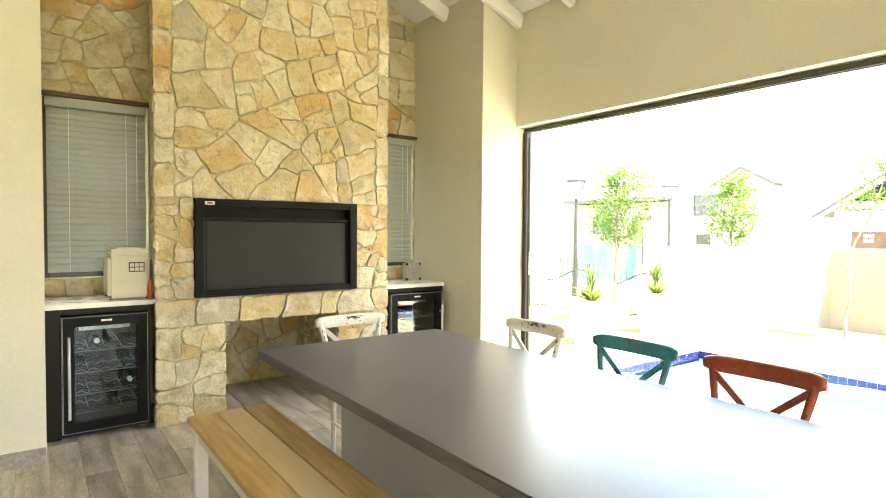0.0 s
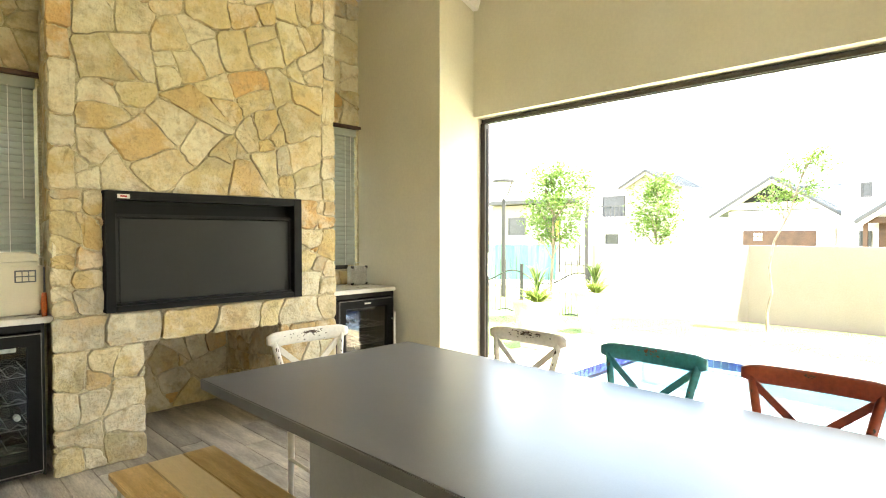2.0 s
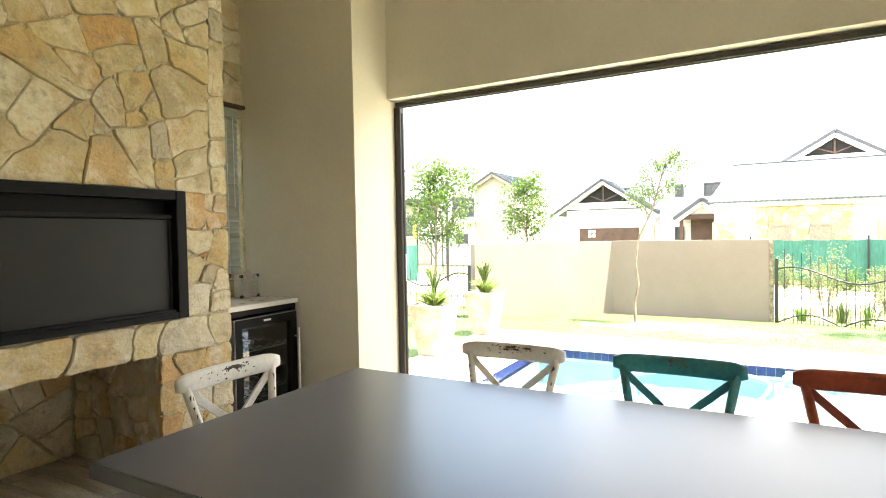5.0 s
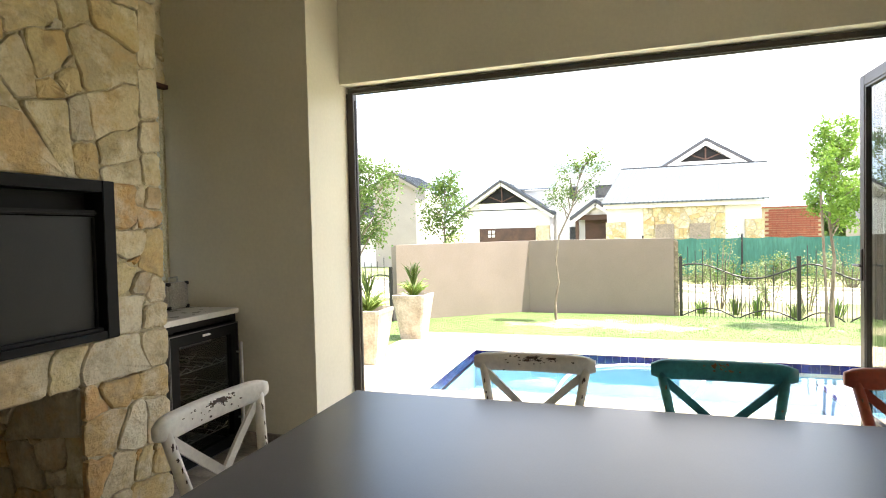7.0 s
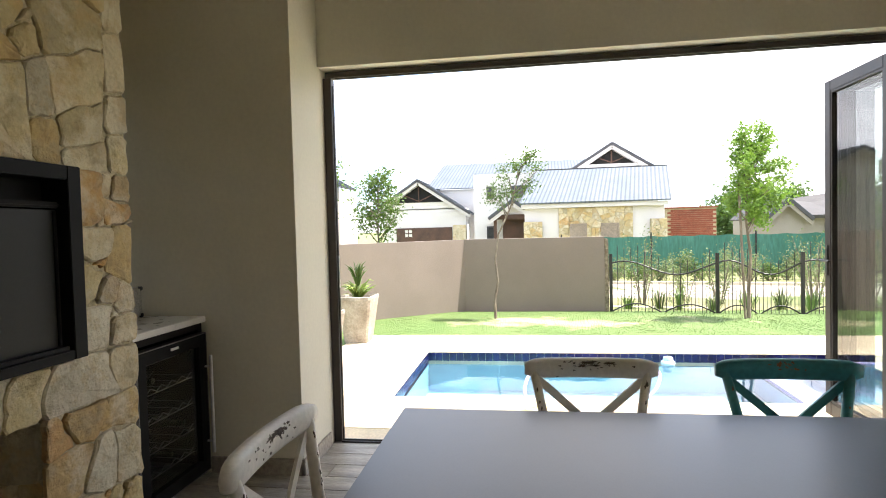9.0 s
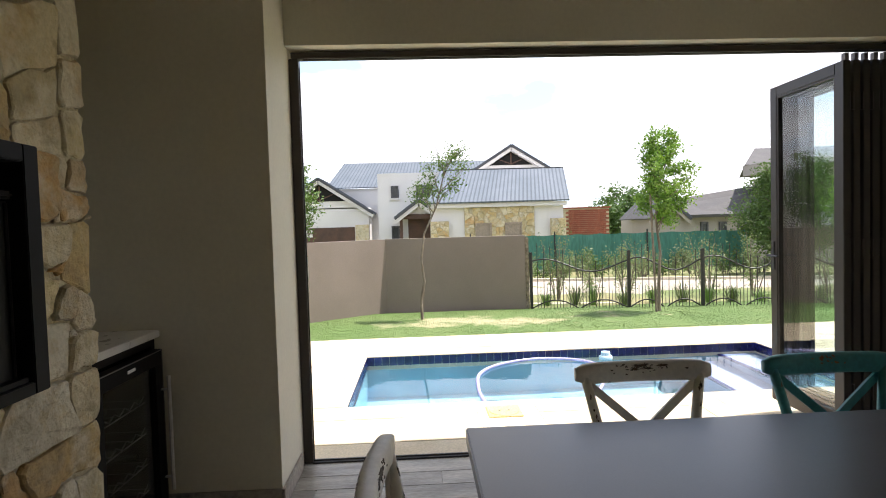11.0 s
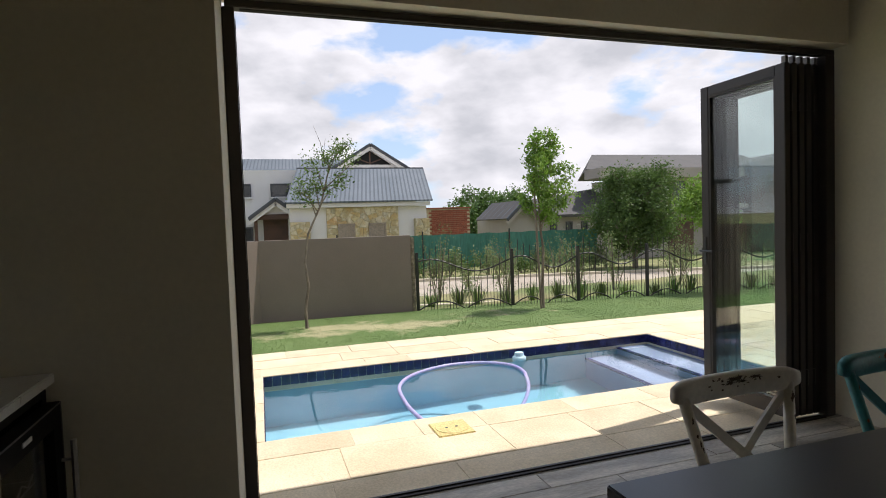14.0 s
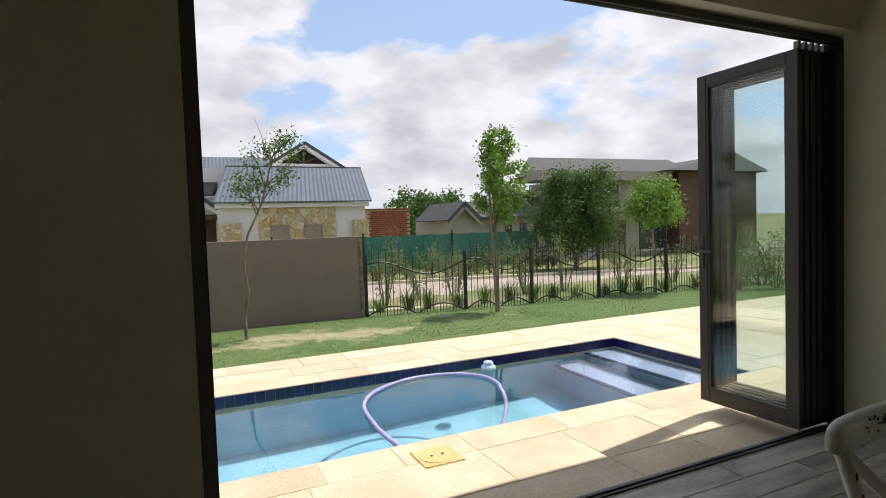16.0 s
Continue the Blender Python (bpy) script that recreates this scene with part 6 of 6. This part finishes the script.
# brick boundary block
bk = thing("brick_wall", (21.8, -3.9, GZ), "red facebrick boundary wall beside the white house", "wall")
part("core", boxed(21.45, 21.8, -4.48, -2.72, GZ, 1.86), MORTAR, bk)
bm_brick = mesh_of(boxed(-0.015, 0.015, -0.108, 0.108, -0.034, 0.034, 0.003), "brick", BRICK)
for r in range(15):
    z = 0.72 + r * 0.0755
    for k in range(8):
        y = -4.36 + k * 0.222 + (0.11 if r % 2 else 0)
        if y > -2.82:
            continue
        o = piece("brick", bm_brick, bk)
        o.matrix_basis = pose(21.44, y, z)
part("coping", boxed(21.38, 21.85, -4.52, -2.71, 1.865, 1.91), BRICK, bk)

# dark-roofed taupe house across the road
h2 = thing("house", (24, -15, GZ - 0.2), "taupe rendered double-storey house with dark tiled hipped roofs", "house")
part("wall", boxed(22.0, 24.5, -21.0, -12.0, GZ - 0.3, 3.0), HOUSE_GREY, h2, "taupe rendered walls")
part("flat_roof", boxed(21.4, 22.6, -18.2, -10.4, 3.0, 3.42), HOUSE_GREY, h2, "flat taupe parapet band")
bm = B()
e = [(22.3, -10.3, 3.44), (22.3, -21.0, 3.44), (29.0, -22.0, 3.44), (29.0, -14.0, 3.44)]
v = [bm.verts.new(p) for p in e] + [bm.verts.new((25.2, -12.5, 4.45)), bm.verts.new((25.2, -22.0, 4.50))]
for f in ((0, 1, 5, 4), (2, 3, 4, 5), (3, 0, 4), (1, 2, 5), (0, 3, 2, 1)):
    bm.faces.new([v[i] for i in f])
part("roof", bm, ROOF_DARK, h2, "dark tiled hipped roof")
bm = B()
v = [bm.verts.new(p) for p in ((20.6, -17.0, 3.42), (20.6, -24.2, 3.42), (28, -26, 3.42), (28, -18.2, 3.42), (21.8, -23.2, 4.50), (28, -25.0, 4.60))]
for f in ((0, 1, 5, 4), (2, 3, 4, 5), (3, 0, 4), (1, 2, 5), (0, 3, 2, 1)):
    bm.faces.new([v[i] for i in f])
part("roof", bm, ROOF_DARK, h2, "dark tiled hipped roof")
part("side_wall", boxed(21.2, 27.6, -24.0, -18.4, GZ - 0.3, 3.41), TIMBER_D, h2, "dark timber-clad side wing")
part("garage_door", boxed(21.93, 21.995, -15.7, -14.3, GZ - 0.3, 1.15), TIMBER_D, h2, "brown timber garage door")
part("canopy", boxed(21.2, 21.99, -18.2, -13.0, 1.55, 1.75), HOUSE_GREY, h2)
window_at(h2, 21.98, -15.3, -14.6, 1.80, 2.85)
window_at(h2, 21.98, -18.3, -16.6, -0.3, 1.05)
# lower wing with a lean-to roof
part("wing_wall", boxed(22.0, 26.0, -11.9, -6.6, GZ - 0.2, 1.55), HOUSE_GREY, h2, "low taupe wing")
bm = B()
slab(bm, [(21.6, -12.2, 1.50), (21.6, -7.6, 1.50), (24.4, -7.9, 2.15), (24.4, -12.2, 2.75)], -0.12)
part("wing_roof", bm, ROOF_DARK, h2, "dark tiled lean-to roof")
for k in range(4):
    window_at(h2, 21.98, -8.6 - 0.75 * k, -8.3 - 0.75 * k, 0.75, 1.20)
gable_front(h2, 21.9, -6.95, 0.65, 1.45, 2.05, 0.15, HOUSE_GREY, False, 3.0, 6)
part("gable_block", boxed(21.9, 24.0, -7.55, -6.35, GZ - 0.2, 1.44), HOUSE_GREY, h2)

# pale double-storey houses seen past the entrance
h3 = thing("house", (31, 17, GZ), "pale grey double-storey house with balcony and flat roofs", "house")
part("wall", boxed(30, 37, 13.6, 18.5, GZ, 3.9), HOUSE_WHITE, h3)
part("stair_tower", boxed(29.4, 31, 12.75, 15.25, GZ, 4.0), HOUSE_GREY, h3, "grey gabled stair tower")
gable_front(h3, 29.4, 14.0, 1.25, 3.98, 4.70, 0.3, HOUSE_GREY, False, 4.0, 8)
part("wing", boxed(30, 37, 18.6, 25.5, GZ, 3.2), HOUSE_GREY, h3, "taupe wing")
part("wing_roof", boxed(29.3, 37, 18.3, 26.0, 3.25, 3.5), FASCIA, h3, "dark flat roof edge")
window_at(h3, 29.98, 15.6, 17.0, 2.3, 3.5)
window_at(h3, 29.98, 19.6, 21.0, 1.2, 2.4)
window_at(h3, 29.98, 16.0, 16.8, 0.7, 1.3)
window_at(h3, 29.98, 22.6, 24.0, 1.2, 2.4)
part("balcony_slab", boxed(29.0, 29.98, 15.1, 18.3, 1.95, 2.1), HOUSE_WHITE, h3)
for k in range(12):
    part("baluster", tube(B(), [(29.05, 15.2 + 0.27 * k, 2.1), (29.05, 15.2 + 0.27 * k, 2.85)], 0.02, 5), FASCIA, h3)
part("balcony_rail", boxed(29.02, 29.08, 15.1, 18.3, 2.85, 2.9), FASCIA, h3)

# street lamps and the site board
for x, y, z in ((10.41, 8.76, 2.58), (16.45, 10.07, 2.85)):
    lp = thing("street_lamp", (x, y, GZ), "black post-top street lamp with a cup-shaped lantern", "street lamp", "street lamps")
    part("pole", tube(B(), [(x, y, GZ), (x, y, z - 0.45)], [0.06, 0.045], 8), FENCE, lp)
    ln = part("lantern", tube(B(), [(x, y, z - 0.38), (x, y, z - 0.05)], [0.10, 0.22], 12), LABEL_W, lp, "frosted lantern cup")
    part("cap", tube(B(), [(x, y, z - 0.048), (x, y, z), (x, y, z + 0.06)], [0.27, 0.27, 0.1], 14), FENCE, ln, "black lantern cap")
    for s in (-1, 1):
        part("bracket", tube(B(), [(x, y, z - 0.46), (x, y + s * 0.14, z - 0.33), (x, y + s * 0.25, z - 0.05)], 0.015, 5), FENCE, ln)
sg = thing("site_board", (19.6, 12.6, GZ), "white builders' board with yellow edge on thin posts", "sign")
part("board", boxed(19.62, 19.66, 12.05, 13.15, 0.98, 1.85), SIGN_W, sg)
part("yellow_panel", boxed(19.62, 19.66, 13.16, 13.40, 1.15, 1.85), SIGN_Y, sg, "yellow end panel")
for k in range(5):
    part("text_bar", boxed(19.60, 19.618, 12.15, 13.05, 1.10 + k * 0.15, 1.125 + k * 0.15), FASCIA, sg)
for y in (12.0, 13.18):
    part("post", tube(B(), [(19.60, y, GZ), (19.60, y, 2.0)], 0.03, 6), FENCE, sg)

# ---- floor planks and terrace flags, piece by piece ----
pm = {}


def plank(x, y, w, ln, parent, mat, thick, z, name, key):
    k = (key, round(w, 3), round(ln, 3))
    if k not in pm:
        pm[k] = mesh_of(boxed(-w / 2, w / 2, -ln / 2, ln / 2, -thick, 0, 0.002 if name == "plank" else 0.003), name, mat)
    o = piece(name, pm[k], parent)
    o.matrix_basis = pose(x, y, z)


rest = B()
for i in range(65):
    x = -6.45 + 0.1525 * i + 0.075
    y = -4.6 + (i * 0.37) % 1.0 - 1.0
    while y < 4.75:
        a, b = max(y, -4.58), min(y + 0.997, 4.78)
        if b - a > 0.03:
            if x > -0.25 and a > -0.4 and x < 3.45:
                plank(x, round((a + b) / 2, 3), 0.15, round(b - a, 3), floor, PLANK, 0.012, 0.0, "plank", "p")
            elif x < 3.45:
                box(rest, x - 0.075, x + 0.075, a, b, -0.012, 0.0)
        y += 1.0
tagged(part("planks", rest, PLANK, floor), kind="stuff")

SIZES = (0.45, 0.6, 0.8, 1.0, 0.7)


def pave(x0, x1, y0, y1, across, seed):
    """Rows of flags of mixed lengths with open joints."""
    r2 = random.Random(seed)
    x = x0
    while x < x1 - 0.05:
        w = min(r2.choice(across), x1 - x)
        if x1 - x - w < 0.15:
            w = x1 - x
        y = y0
        while y < y1 - 0.02:
            ln = min(r2.choice(SIZES), y1 - y)
            if y1 - y - ln < 0.2:
                ln = y1 - y
            if w > 0.4 and ln > 0.55 and r2.random() < 0.25:
                for s in (0, 1):
                    plank(x + w / 2, y + ln * (0.25 + 0.5 * s), w - 0.002, ln / 2 - 0.002, deck, PAVER, 0.03, DECK + r2.uniform(-0.002, 0.002), "flagstone", "f")
            else:
                plank(x + w / 2, y + ln / 2, w - 0.002, ln - 0.002, deck, PAVER, 0.03, DECK + r2.uniform(-0.002, 0.002), "flagstone", "f")
            y += ln
        x += w


pave(3.55, PX0 - 0.30, -3.2, 4.48, (0.40, 0.46), 3)
pave(PX1 + 0.30, 7.41, -3.2, 4.48, (0.36, 0.35), 4)
pave(PX0 - 0.30, PX1 + 0.30, PY1 + 0.30, 4.48, (0.40, 0.41), 5)
pave(PX0 - 0.30, PX1 + 0.30, -3.2, PY0 - 0.30, (0.55, 0.6), 6)
# pool coping
for side in (0, 1):
    xx = PX0 - 0.30 if side == 0 else PX1 - 0.0
    pave(xx, xx + 0.30, PY0 - 0.3, PY1 + 0.3, (0.30,), 7 + side)
pave(PX0, PX1, PY0 - 0.30, PY0, (0.425,), 9)
pave(PX0, PX1, PY1, PY1 + 0.30, (0.425,), 10)
far_flags = B()
for i in range(6):
    for j in range(8):
        box(far_flags, 3.56 + i * 0.64, 4.185 + i * 0.64, -8.95 + j * 0.715, -8.25 + j * 0.715, DECK - 0.03, DECK)
tagged(part("flagstones", far_flags, PAVER, deck), kind="stuff")
